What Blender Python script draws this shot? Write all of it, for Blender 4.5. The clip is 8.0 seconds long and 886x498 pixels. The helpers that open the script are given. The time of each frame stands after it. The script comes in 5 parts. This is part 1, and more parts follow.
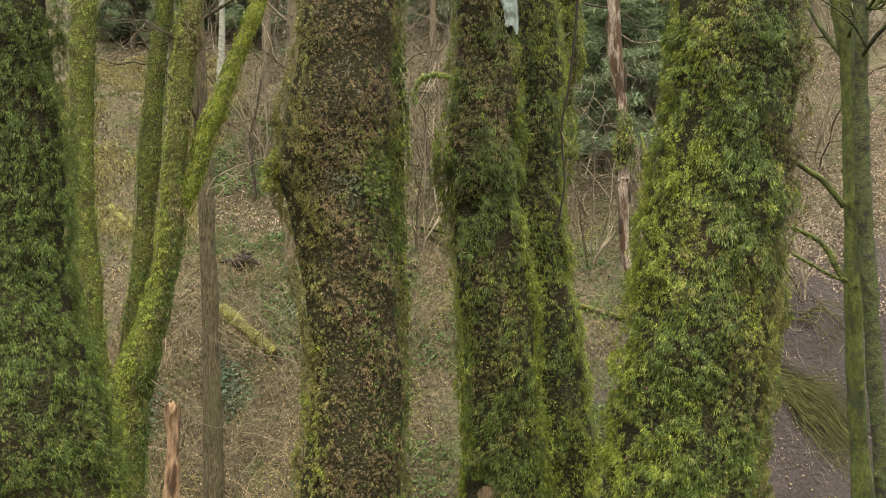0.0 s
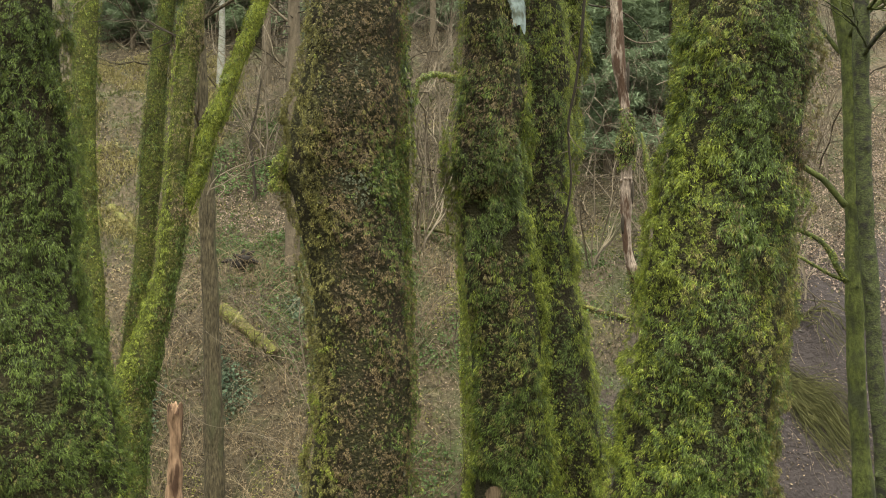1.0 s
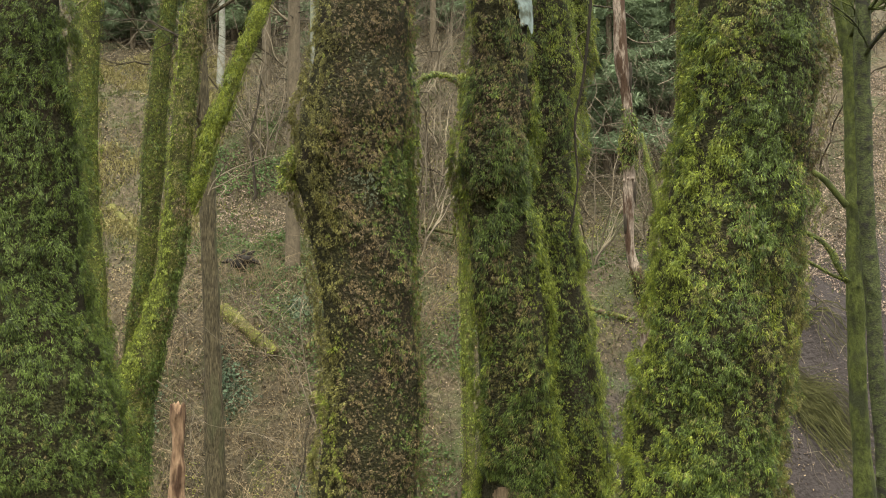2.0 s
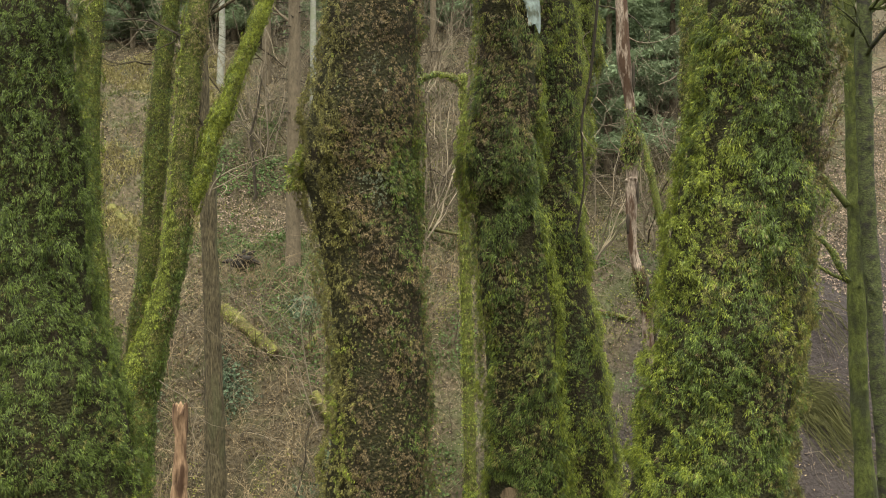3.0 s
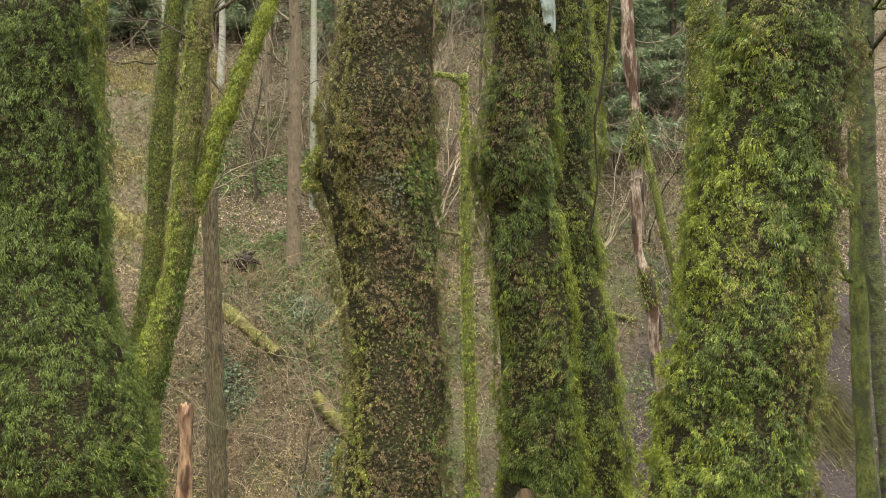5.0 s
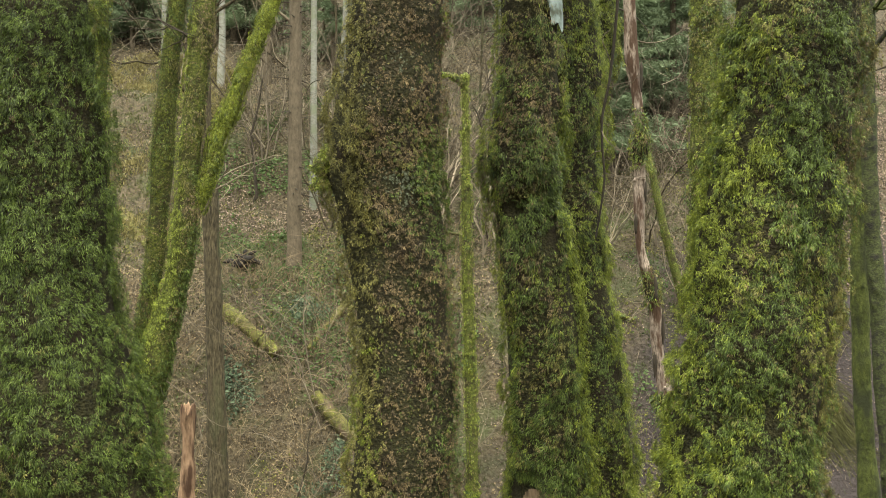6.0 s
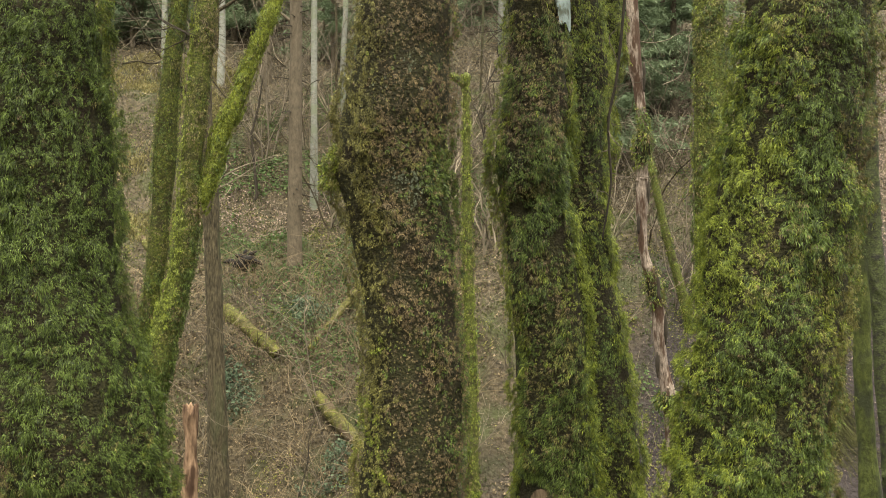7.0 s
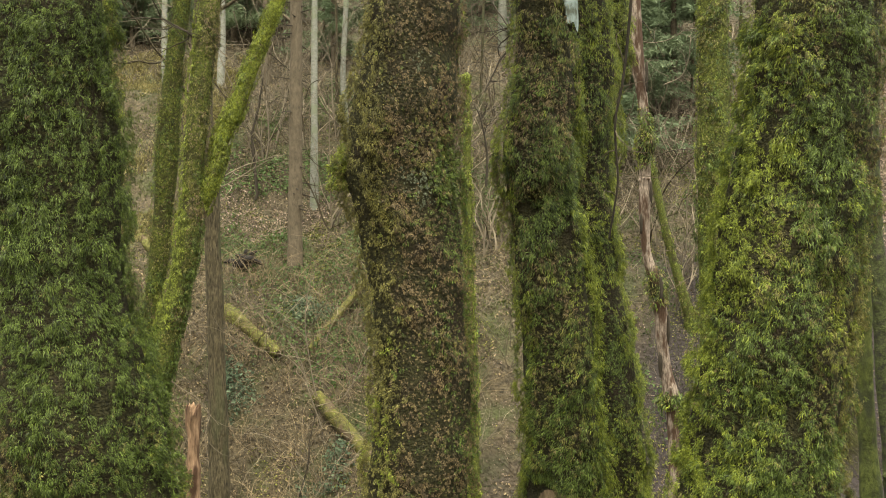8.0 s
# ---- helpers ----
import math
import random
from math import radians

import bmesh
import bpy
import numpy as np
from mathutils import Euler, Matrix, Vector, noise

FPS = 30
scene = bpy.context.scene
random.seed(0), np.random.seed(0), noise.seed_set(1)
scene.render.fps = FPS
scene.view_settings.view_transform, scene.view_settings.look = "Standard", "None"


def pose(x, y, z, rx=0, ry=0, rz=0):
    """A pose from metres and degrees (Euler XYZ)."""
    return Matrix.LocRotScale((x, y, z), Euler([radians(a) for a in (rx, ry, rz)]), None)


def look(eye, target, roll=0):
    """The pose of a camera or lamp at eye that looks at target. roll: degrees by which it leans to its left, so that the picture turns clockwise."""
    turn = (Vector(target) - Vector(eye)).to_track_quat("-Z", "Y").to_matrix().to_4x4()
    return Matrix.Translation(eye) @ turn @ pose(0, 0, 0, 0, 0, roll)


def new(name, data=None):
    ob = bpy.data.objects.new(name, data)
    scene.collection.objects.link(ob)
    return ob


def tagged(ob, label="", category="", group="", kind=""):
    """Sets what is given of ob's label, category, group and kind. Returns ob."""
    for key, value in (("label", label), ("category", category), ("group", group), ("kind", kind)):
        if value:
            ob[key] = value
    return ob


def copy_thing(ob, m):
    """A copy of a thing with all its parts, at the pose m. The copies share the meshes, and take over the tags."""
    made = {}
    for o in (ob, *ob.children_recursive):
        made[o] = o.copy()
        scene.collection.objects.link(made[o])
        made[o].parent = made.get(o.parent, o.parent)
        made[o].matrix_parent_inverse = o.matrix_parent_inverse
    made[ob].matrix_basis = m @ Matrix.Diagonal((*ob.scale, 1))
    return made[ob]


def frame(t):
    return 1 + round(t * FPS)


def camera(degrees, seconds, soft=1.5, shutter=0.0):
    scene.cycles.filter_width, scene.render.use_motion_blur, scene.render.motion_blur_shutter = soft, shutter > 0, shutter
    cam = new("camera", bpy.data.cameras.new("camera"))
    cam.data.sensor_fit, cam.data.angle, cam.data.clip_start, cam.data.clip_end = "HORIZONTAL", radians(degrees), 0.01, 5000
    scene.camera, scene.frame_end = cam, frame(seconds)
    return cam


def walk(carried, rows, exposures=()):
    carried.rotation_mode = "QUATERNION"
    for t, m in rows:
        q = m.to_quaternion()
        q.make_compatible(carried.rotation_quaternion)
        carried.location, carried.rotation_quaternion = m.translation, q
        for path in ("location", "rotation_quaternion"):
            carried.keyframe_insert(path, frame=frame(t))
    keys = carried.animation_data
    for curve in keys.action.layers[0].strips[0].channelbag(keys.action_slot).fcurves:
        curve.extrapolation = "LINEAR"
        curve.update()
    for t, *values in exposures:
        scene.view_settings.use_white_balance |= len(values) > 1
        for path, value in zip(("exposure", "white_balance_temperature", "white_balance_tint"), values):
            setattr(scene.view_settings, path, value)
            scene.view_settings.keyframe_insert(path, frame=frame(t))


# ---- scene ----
cam = camera(50.0, 8.0, 0.95)
EYE = 1.5
# a slow slide to the left, a little forward, with a trace of turn to the right
SLIDE = [0.0, 0.5, 1.0, 1.5, 3.0, 3.5, 4.0, 4.5, 6.0, 6.5, 7.0, 7.5, 8.0]
EXPOSURE = 1.95
walk(
    cam,
    [(t, pose(-0.0321 * t, 0.0075 * t, EYE, 90, 0, -0.0426 * t)) for t in SLIDE],
    [(t, EXPOSURE + stops, kelvin, tint) for t, stops, kelvin, tint in (
        (0.0, 0.07, 7000, 4), (0.5, -0.09, 6800, 2), (1.5, -0.03, 6700, 2), (3.0, -0.09, 6800, 2), (3.5, -0.07, 6900, 1), (4.0, 0.16, 7350, 2),
        (4.5, 0.22, 6950, 7), (6.0, 0.04, 6750, 1), (6.5, -0.05, 6850, 2), (7.0, -0.02, 6900, 4), (7.5, 0.05, 7000, 4), (8.0, -0.03, 7100, 2))],
)

# ---------------------------------------------------------------- daylight, overcast
world = bpy.data.worlds.new("overcast_sky")
scene.world = world
world.use_nodes = True
wn, wl = world.node_tree.nodes, world.node_tree.links
wn.clear()
sky = wn.new("ShaderNodeTexSky")
sky.sky_type, sky.sun_disc = "NISHITA", False
sky.sun_elevation, sky.sun_rotation = radians(77), radians(176)
sky.air_density, sky.dust_density, sky.ozone_density = 1.0, 6.0, 0.5
cloud = wn.new("ShaderNodeHueSaturation")
cloud.inputs["Saturation"].default_value = 0.22
wbg = wn.new("ShaderNodeBackground")
wbg.inputs["Strength"].default_value = 0.15
wout = wn.new("ShaderNodeOutputWorld")
wl.new(sky.outputs[0], cloud.inputs["Color"])
wl.new(cloud.outputs[0], wbg.inputs["Color"])
wl.new(wbg.outputs[0], wout.inputs["Surface"])
sun = new("sun", bpy.data.lights.new("sun", "SUN"))
sun.data.energy, sun.data.angle, sun.data.color = 1.4, radians(70), (1.0, 0.96, 0.88)
sun.matrix_world = look((0.2, 0.2, 12), (0, 3, 0))


# ---------------------------------------------------------------- materials
def material(name, dark, light, rough=0.9, scale=8.0, detail=6.0, bump=0.3, bump_scale=40.0, island=0.0, per_object=0.0,
             third=None, third_scale=1.5, third_cut=(0.5, 0.65), stretch=(1, 1, 1), through_light=0.0, gloss=0.25, bare=None, skew=1.0, relief=0.02):
    """Two colours mixed by noise, a third in patches, with relief; pieces may vary by island or by object."""
    m = bpy.data.materials.new(name)
    m.use_nodes = True
    n, l = m.node_tree.nodes, m.node_tree.links
    n.clear()
    out = n.new("ShaderNodeOutputMaterial")
    bs = n.new("ShaderNodeBsdfPrincipled")
    bs.inputs["Roughness"].default_value = rough
    bs.inputs["Specular IOR Level"].default_value = gloss
    geo = n.new("ShaderNodeNewGeometry")
    mp = n.new("ShaderNodeMapping")
    mp.inputs["Scale"].default_value = stretch
    l.new(geo.outputs["Position"], mp.inputs["Vector"])
    nz = n.new("ShaderNodeTexNoise")
    nz.inputs["Scale"].default_value, nz.inputs["Detail"].default_value = scale, detail
    nz.inputs["Roughness"].default_value = 0.65
    l.new(mp.outputs[0], nz.inputs["Vector"])
    rm = n.new("ShaderNodeMapRange")
    rm.inputs["From Min"].default_value, rm.inputs["From Max"].default_value = 0.3, 0.7
    l.new(nz.outputs["Fac"], rm.inputs["Value"])
    fac = rm.outputs[0]
    for amount, socket in ((island, "isl"), (per_object, "obj")):
        if amount:
            src = geo.outputs["Random Per Island"] if socket == "isl" else n.new("ShaderNodeObjectInfo").outputs["Random"]
            mx = n.new("ShaderNodeMix")
            mx.inputs["Factor"].default_value = amount
            l.new(fac, mx.inputs["A"])
            l.new(src, mx.inputs["B"])
            fac = mx.outputs[0]
    if skew != 1.0:
        pw = n.new("ShaderNodeMath")
        pw.operation, pw.use_clamp = "POWER", True
        pw.inputs[1].default_value = skew
        l.new(fac, pw.inputs[0])
        fac = pw.outputs[0]
    col = n.new("ShaderNodeMix")
    col.data_type = "RGBA"
    col.inputs["A"].default_value, col.inputs["B"].default_value = (*dark, 1), (*light, 1)
    l.new(fac, col.inputs["Factor"])
    colour = col.outputs["Result"]
    if third:
        n3 = n.new("ShaderNodeTexNoise")
        n3.inputs["Scale"].default_value, n3.inputs["Detail"].default_value = third_scale, 5.0
        l.new(mp.outputs[0], n3.inputs["Vector"])
        r3 = n.new("ShaderNodeMapRange")
        r3.inputs["From Min"].default_value, r3.inputs["From Max"].default_value = third_cut
        l.new(n3.outputs["Fac"], r3.inputs["Value"])
        m3 = n.new("ShaderNodeMix")
        m3.data_type = "RGBA"
        m3.inputs["B"].default_value = (*third, 1)
        l.new(r3.outputs[0], m3.inputs["Factor"])
        l.new(colour, m3.inputs["A"])
        colour = m3.outputs["Result"]
    if bare:
        # bare dark soil to one side of the gully
        sx = n.new("ShaderNodeSeparateXYZ")
        l.new(geo.outputs["Position"], sx.inputs[0])
        n4 = n.new("ShaderNodeTexNoise")
        n4.inputs["Scale"].default_value, n4.inputs["Detail"].default_value = 0.5, 6.0
        l.new(geo.outputs["Position"], n4.inputs["Vector"])
        ad = n.new("ShaderNodeMath")
        ad.operation = "MULTIPLY_ADD"
        ad.inputs[1].default_value = 7.0
        l.new(n4.outputs["Fac"], ad.inputs[0])
        l.new(sx.outputs["X"], ad.inputs[2])
        low = n.new("ShaderNodeMath")
        low.operation = "MULTIPLY_ADD"
        low.inputs[1].default_value = -0.8
        l.new(sx.outputs["Z"], low.inputs[0])
        l.new(ad.outputs[0], low.inputs[2])
        r4 = n.new("ShaderNodeMapRange")
        r4.inputs["From Min"].default_value, r4.inputs["From Max"].default_value = 7.0, 11.0
        l.new(low.outputs[0], r4.inputs["Value"])
        r5 = n.new("ShaderNodeMapRange")
        r5.inputs["From Min"].default_value, r5.inputs["From Max"].default_value = 30.0, 27.0
        l.new(sx.outputs["Y"], r5.inputs["Value"])
        both = n.new("ShaderNodeMath")
        both.operation = "MULTIPLY"
        l.new(r4.outputs[0], both.inputs[0])
        l.new(r5.outputs[0], both.inputs[1])
        m4 = n.new("ShaderNodeMix")
        m4.data_type = "RGBA"
        m4.inputs["B"].default_value = (*bare, 1)
        l.new(both.outputs[0], m4.inputs["Factor"])
        l.new(colour, m4.inputs["A"])
        colour = m4.outputs["Result"]
    l.new(colour, bs.inputs["Base Color"])
    if bump:
        nb = n.new("ShaderNodeTexNoise")
        nb.inputs["Scale"].default_value, nb.inputs["Detail"].default_value = bump_scale, 4.0
        l.new(mp.outputs[0], nb.inputs["Vector"])
        bp = n.new("ShaderNodeBump")
        bp.inputs["Strength"].default_value, bp.inputs["Distance"].default_value = bump, relief
        l.new(nb.outputs["Fac"], bp.inputs["Height"])
        l.new(bp.outputs[0], bs.inputs["Normal"])
    surface = bs.outputs[0]
    if through_light:
        tr = n.new("ShaderNodeBsdfTranslucent")
        l.new(colour, tr.inputs["Color"])
        mix = n.new("ShaderNodeMixShader")
        mix.inputs["Fac"].default_value = through_light
        l.new(surface, mix.inputs[1])
        l.new(tr.outputs[0], mix.inputs[2])
        surface = mix.outputs[0]
    l.new(surface, out.inputs["Surface"])
    return m


def moss(name, dark, light):
    return material(name, dark, light, rough=0.45, scale=26.0, detail=3.0, bump=0.0, island=0.6, through_light=0.32, gloss=0.3, skew=1.85)


MOSS = [
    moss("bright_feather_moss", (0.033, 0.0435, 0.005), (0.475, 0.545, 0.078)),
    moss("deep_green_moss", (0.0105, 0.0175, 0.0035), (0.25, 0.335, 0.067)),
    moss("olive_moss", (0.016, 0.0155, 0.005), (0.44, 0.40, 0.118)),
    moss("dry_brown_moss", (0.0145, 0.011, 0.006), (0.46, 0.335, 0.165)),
    moss("grey_green_lichen", (0.06, 0.07, 0.04), (0.34, 0.37, 0.24)),
]
M_TRUNK = material("dark_mossy_bark", (0.006, 0.006, 0.0025), (0.055, 0.05, 0.017), scale=95, detail=4, bump=1.0, bump_scale=110,
                   third=(0.03, 0.022, 0.011), third_scale=9)
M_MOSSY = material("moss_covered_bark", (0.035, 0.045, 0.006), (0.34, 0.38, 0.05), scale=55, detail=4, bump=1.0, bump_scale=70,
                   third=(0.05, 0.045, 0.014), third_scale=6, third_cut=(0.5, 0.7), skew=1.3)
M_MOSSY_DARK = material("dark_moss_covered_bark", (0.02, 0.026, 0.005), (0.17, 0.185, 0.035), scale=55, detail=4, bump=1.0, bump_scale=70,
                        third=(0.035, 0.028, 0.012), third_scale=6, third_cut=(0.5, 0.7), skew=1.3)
M_ALGAE = material("green_algae_bark", (0.022, 0.028, 0.007), (0.095, 0.108, 0.024), scale=16, bump=1.0, bump_scale=35,
                   third=(0.03, 0.034, 0.013), third_scale=3.5, stretch=(1, 1, 0.6))
M_ALGAE_DARK = material("dark_algae_bark", (0.012, 0.015, 0.006), (0.075, 0.085, 0.026), scale=22, bump=1.0, bump_scale=35,
                        third=(0.02, 0.018, 0.012), third_scale=6, stretch=(1, 1, 1.3))
M_BARK = material("grey_brown_bark", (0.012, 0.0095, 0.005), (0.12, 0.095, 0.05), scale=30, bump=1.0, bump_scale=34, stretch=(1, 1, 0.22), skew=1.2, relief=0.05,
                  third=(0.05, 0.052, 0.022), third_scale=2.5, third_cut=(0.56, 0.7))
M_SPRUCE = material("spruce_bark", (0.045, 0.034, 0.02), (0.155, 0.122, 0.08), scale=15, bump=0.8, bump_scale=25, stretch=(1, 1, 0.5), per_object=0.3)
M_BEECH = material("pale_grey_bark", (0.10, 0.098, 0.075), (0.27, 0.265, 0.22), scale=9, bump=0.2, bump_scale=15, stretch=(1, 1, 2), per_object=0.25,
                   third=(0.16, 0.17, 0.11), third_scale=1.5)
M_DEAD = material("bare_dead_wood", (0.04, 0.027, 0.019), (0.44, 0.345, 0.265), scale=85, detail=10.0, bump=1.0, bump_scale=60, stretch=(1, 1, 0.25),
                  third=(0.07, 0.04, 0.024), third_scale=14, third_cut=(0.47, 0.56))
M_ROT = material("rotten_red_wood", (0.035, 0.018, 0.009), (0.37, 0.235, 0.14), scale=22, bump=1.0, bump_scale=34, stretch=(1, 1, 0.2),
                 third=(0.05, 0.026, 0.014), third_scale=9, third_cut=(0.48, 0.58))
M_BALD = material("bald_wood", (0.035, 0.024, 0.013), (0.17, 0.12, 0.07), scale=40, bump=1.0, bump_scale=60, stretch=(1, 1, 0.3))
M_LICHEN = material("pale_lichen", (0.17, 0.21, 0.19), (0.34, 0.40, 0.37), scale=35, bump=0.5, third=(0.10, 0.11, 0.08), third_scale=22)
M_TWIG = material("pale_twig", (0.04, 0.031, 0.02), (0.26, 0.21, 0.145), scale=2, bump=0.0, island=0.8, skew=1.7)
M_DARKTWIG = material("dark_twig", (0.014, 0.011, 0.008), (0.055, 0.043, 0.028), scale=4, bump=0.0, island=0.4)
M_BLACKWOOD = material("rotten_black_wood", (0.006, 0.005, 0.004), (0.03, 0.024, 0.018), scale=14, bump=1.0, bump_scale=25)
M_STRAW = material("dry_stem", (0.07, 0.048, 0.026), (0.27, 0.205, 0.12), scale=1.5, bump=0.0, island=0.7)
M_LITTER = material("fallen_beech_leaves", (0.02, 0.0145, 0.007), (0.285, 0.212, 0.115), rough=0.7, scale=0.6, bump=0.0, island=0.85, skew=2.4)
M_PALELEAF = material("bleached_leaves", (0.05, 0.036, 0.027), (0.33, 0.24, 0.18), rough=0.7, scale=0.6, bump=0.0, island=0.85, skew=1.2)
M_LOG = material("yellow_mossy_log", (0.025, 0.024, 0.007), (0.125, 0.115, 0.026), scale=9, bump=1.0, bump_scale=30, third=(0.075, 0.052, 0.03), third_scale=2.2, third_cut=(0.52, 0.6))
M_CUT = material("dark_cut_wood", (0.02, 0.015, 0.010), (0.11, 0.08, 0.05), scale=14, bump=0.6, bump_scale=30)
M_GRASS = material("winter_grass", (0.02, 0.028, 0.008), (0.155, 0.17, 0.05), scale=0.8, bump=0.0, island=0.7, skew=1.5, through_light=0.2)
M_STRAWGRASS = material("dry_grass", (0.08, 0.068, 0.024), (0.36, 0.31, 0.13), scale=0.8, bump=0.0, island=0.7, skew=1.3, through_light=0.2)
M_HERB = material("bramble_leaf", (0.018, 0.034, 0.010), (0.09, 0.13, 0.04), scale=0.8, bump=0.0, island=0.6, through_light=0.2)
M_FERN = material("blue_green_leaf", (0.026, 0.04, 0.022), (0.13, 0.165, 0.095), scale=0.8, bump=0.0, island=0.7, skew=1.5, through_light=0.2)
M_GREENHERB = material("fresh_green_leaf", (0.025, 0.045, 0.014), (0.11, 0.155, 0.05), scale=0.8, bump=0.0, island=0.6, through_light=0.2)
M_MOSSHEAP = material("ground_moss", (0.05, 0.055, 0.01), (0.27, 0.27, 0.055), scale=0.8, bump=0.0, island=0.6, through_light=0.2)
# distance haze is put into this colour: pale needles that vary little in tone
M_NEEDLE = material("spruce_needles", (0.08, 0.112, 0.058), (0.215, 0.265, 0.145), scale=0.5, bump=0.0, island=0.3, through_light=0.3)
M_GROUND = material("forest_soil", (0.011, 0.0085, 0.0045), (0.092, 0.07, 0.038), scale=7, detail=12, bump=1.0, bump_scale=9,
                    third=(0.042, 0.046, 0.016), third_scale=1.1, third_cut=(0.5, 0.68), bare=(0.024, 0.018, 0.0162), relief=0.08)


# ---------------------------------------------------------------- mesh helpers
def mesh_from(name, verts, quads=None, tris=None, mats=(), index=None, smooth=False):
    """A mesh from arrays of corners, four-sided and three-sided faces."""
    me = bpy.data.meshes.new(name)
    quads = np.zeros((0, 4), int) if quads is None else np.asarray(quads, int).reshape(-1, 4)
    tris = np.zeros((0, 3), int) if tris is None else np.asarray(tris, int).reshape(-1, 3)
    me.vertices.add(len(verts))
    me.vertices.foreach_set("co", np.asarray(verts, np.float32).ravel())
    loops = np.concatenate([quads.ravel(), tris.ravel()])
    me.loops.add(len(loops))
    me.loops.foreach_set("vertex_index", loops.astype(np.int32))
    sizes = np.concatenate([np.full(len(quads), 4), np.full(len(tris), 3)])
    me.polygons.add(len(sizes))
    me.polygons.foreach_set("loop_start", np.concatenate([[0], np.cumsum(sizes)[:-1]]).astype(np.int32))
    for m in mats:
        me.materials.append(m)
    if index is not None:
        me.polygons.foreach_set("material_index", np.asarray(index, np.int32))
    me.polygons.foreach_set("use_smooth", np.full(len(sizes), smooth))
    me.update(calc_edges=True)
    me.validate()
    return me


class Soup:
    """Collects pieces of one mesh."""

    def __init__(self):
        self.v, self.q, self.t, self.qi, self.ti, self.n = [], [], [], [], [], 0

    def add(self, v, q=None, t=None, mat=0):
        v = np.asarray(v, float).reshape(-1, 3)
        if q is not None and len(q):
            self.q.append(np.asarray(q) + self.n)
            self.qi.append(np.broadcast_to(mat, len(q)))
        if t is not None and len(t):
            self.t.append(np.asarray(t) + self.n)
            self.ti.append(np.broadcast_to(mat, len(t)))
        self.v.append(v)
        self.n += len(v)

    def mesh(self, name, mats, smooth=False):
        q = np.concatenate(self.q) if self.q else None
        t = np.concatenate(self.t) if self.t else None
        return mesh_from(name, np.concatenate(self.v), q, t, mats, np.concatenate(self.qi + self.ti), smooth)


def part(name, me, parent, label=""):
    ob = new(name, me)
    ob.parent = parent
    if label:
        ob["label"] = label
    return ob


def thing(name, at, label, category, group="", kind=""):
    ob = new(name)
    ob.location = at
    ob.empty_display_size = 0.2
    return tagged(ob, label, category, group, kind)


class Waves:
    """Smooth random field: sums of sines in random directions."""

    def __init__(self, seed, freq, octaves=3, n=7):
        r = np.random.default_rng(seed)
        self.k, self.p, self.a = [], [], []
        for o in range(octaves):
            d = r.normal(size=(n, 3))
            d /= np.linalg.norm(d, axis=1)[:, None]
            self.k.append(d * freq * 2 ** o * r.uniform(0.6, 1.4, (n, 1)))
            self.p.append(r.uniform(0, 6.28, n))
            self.a.append(np.full(n, 0.6 ** o / n ** 0.5))
        self.k, self.p, self.a = np.concatenate(self.k), np.concatenate(self.p), np.concatenate(self.a)

    def __call__(self, p):
        return np.sin(np.asarray(p) @ self.k.T + self.p) @ self.a


def spline(rows, u):
    """Catmull-Rom through rows at u from 0 to 1."""
    a = np.asarray(rows, float)
    a = np.vstack([2 * a[0] - a[1], a, 2 * a[-1] - a[-2]])
    n = len(a) - 3
    s = np.clip(np.asarray(u) * n, 0, n - 1e-6)
    i = s.astype(int)
    f = (s - i)[:, None]
    p0, p1, p2, p3 = a[i], a[i + 1], a[i + 2], a[i + 3]
    return 0.5 * (2 * p1 + (p2 - p0) * f + (2 * p0 - 5 * p1 + 4 * p2 - p3) * f ** 2 + (3 * p1 - p0 - 3 * p2 + p3) * f ** 3)


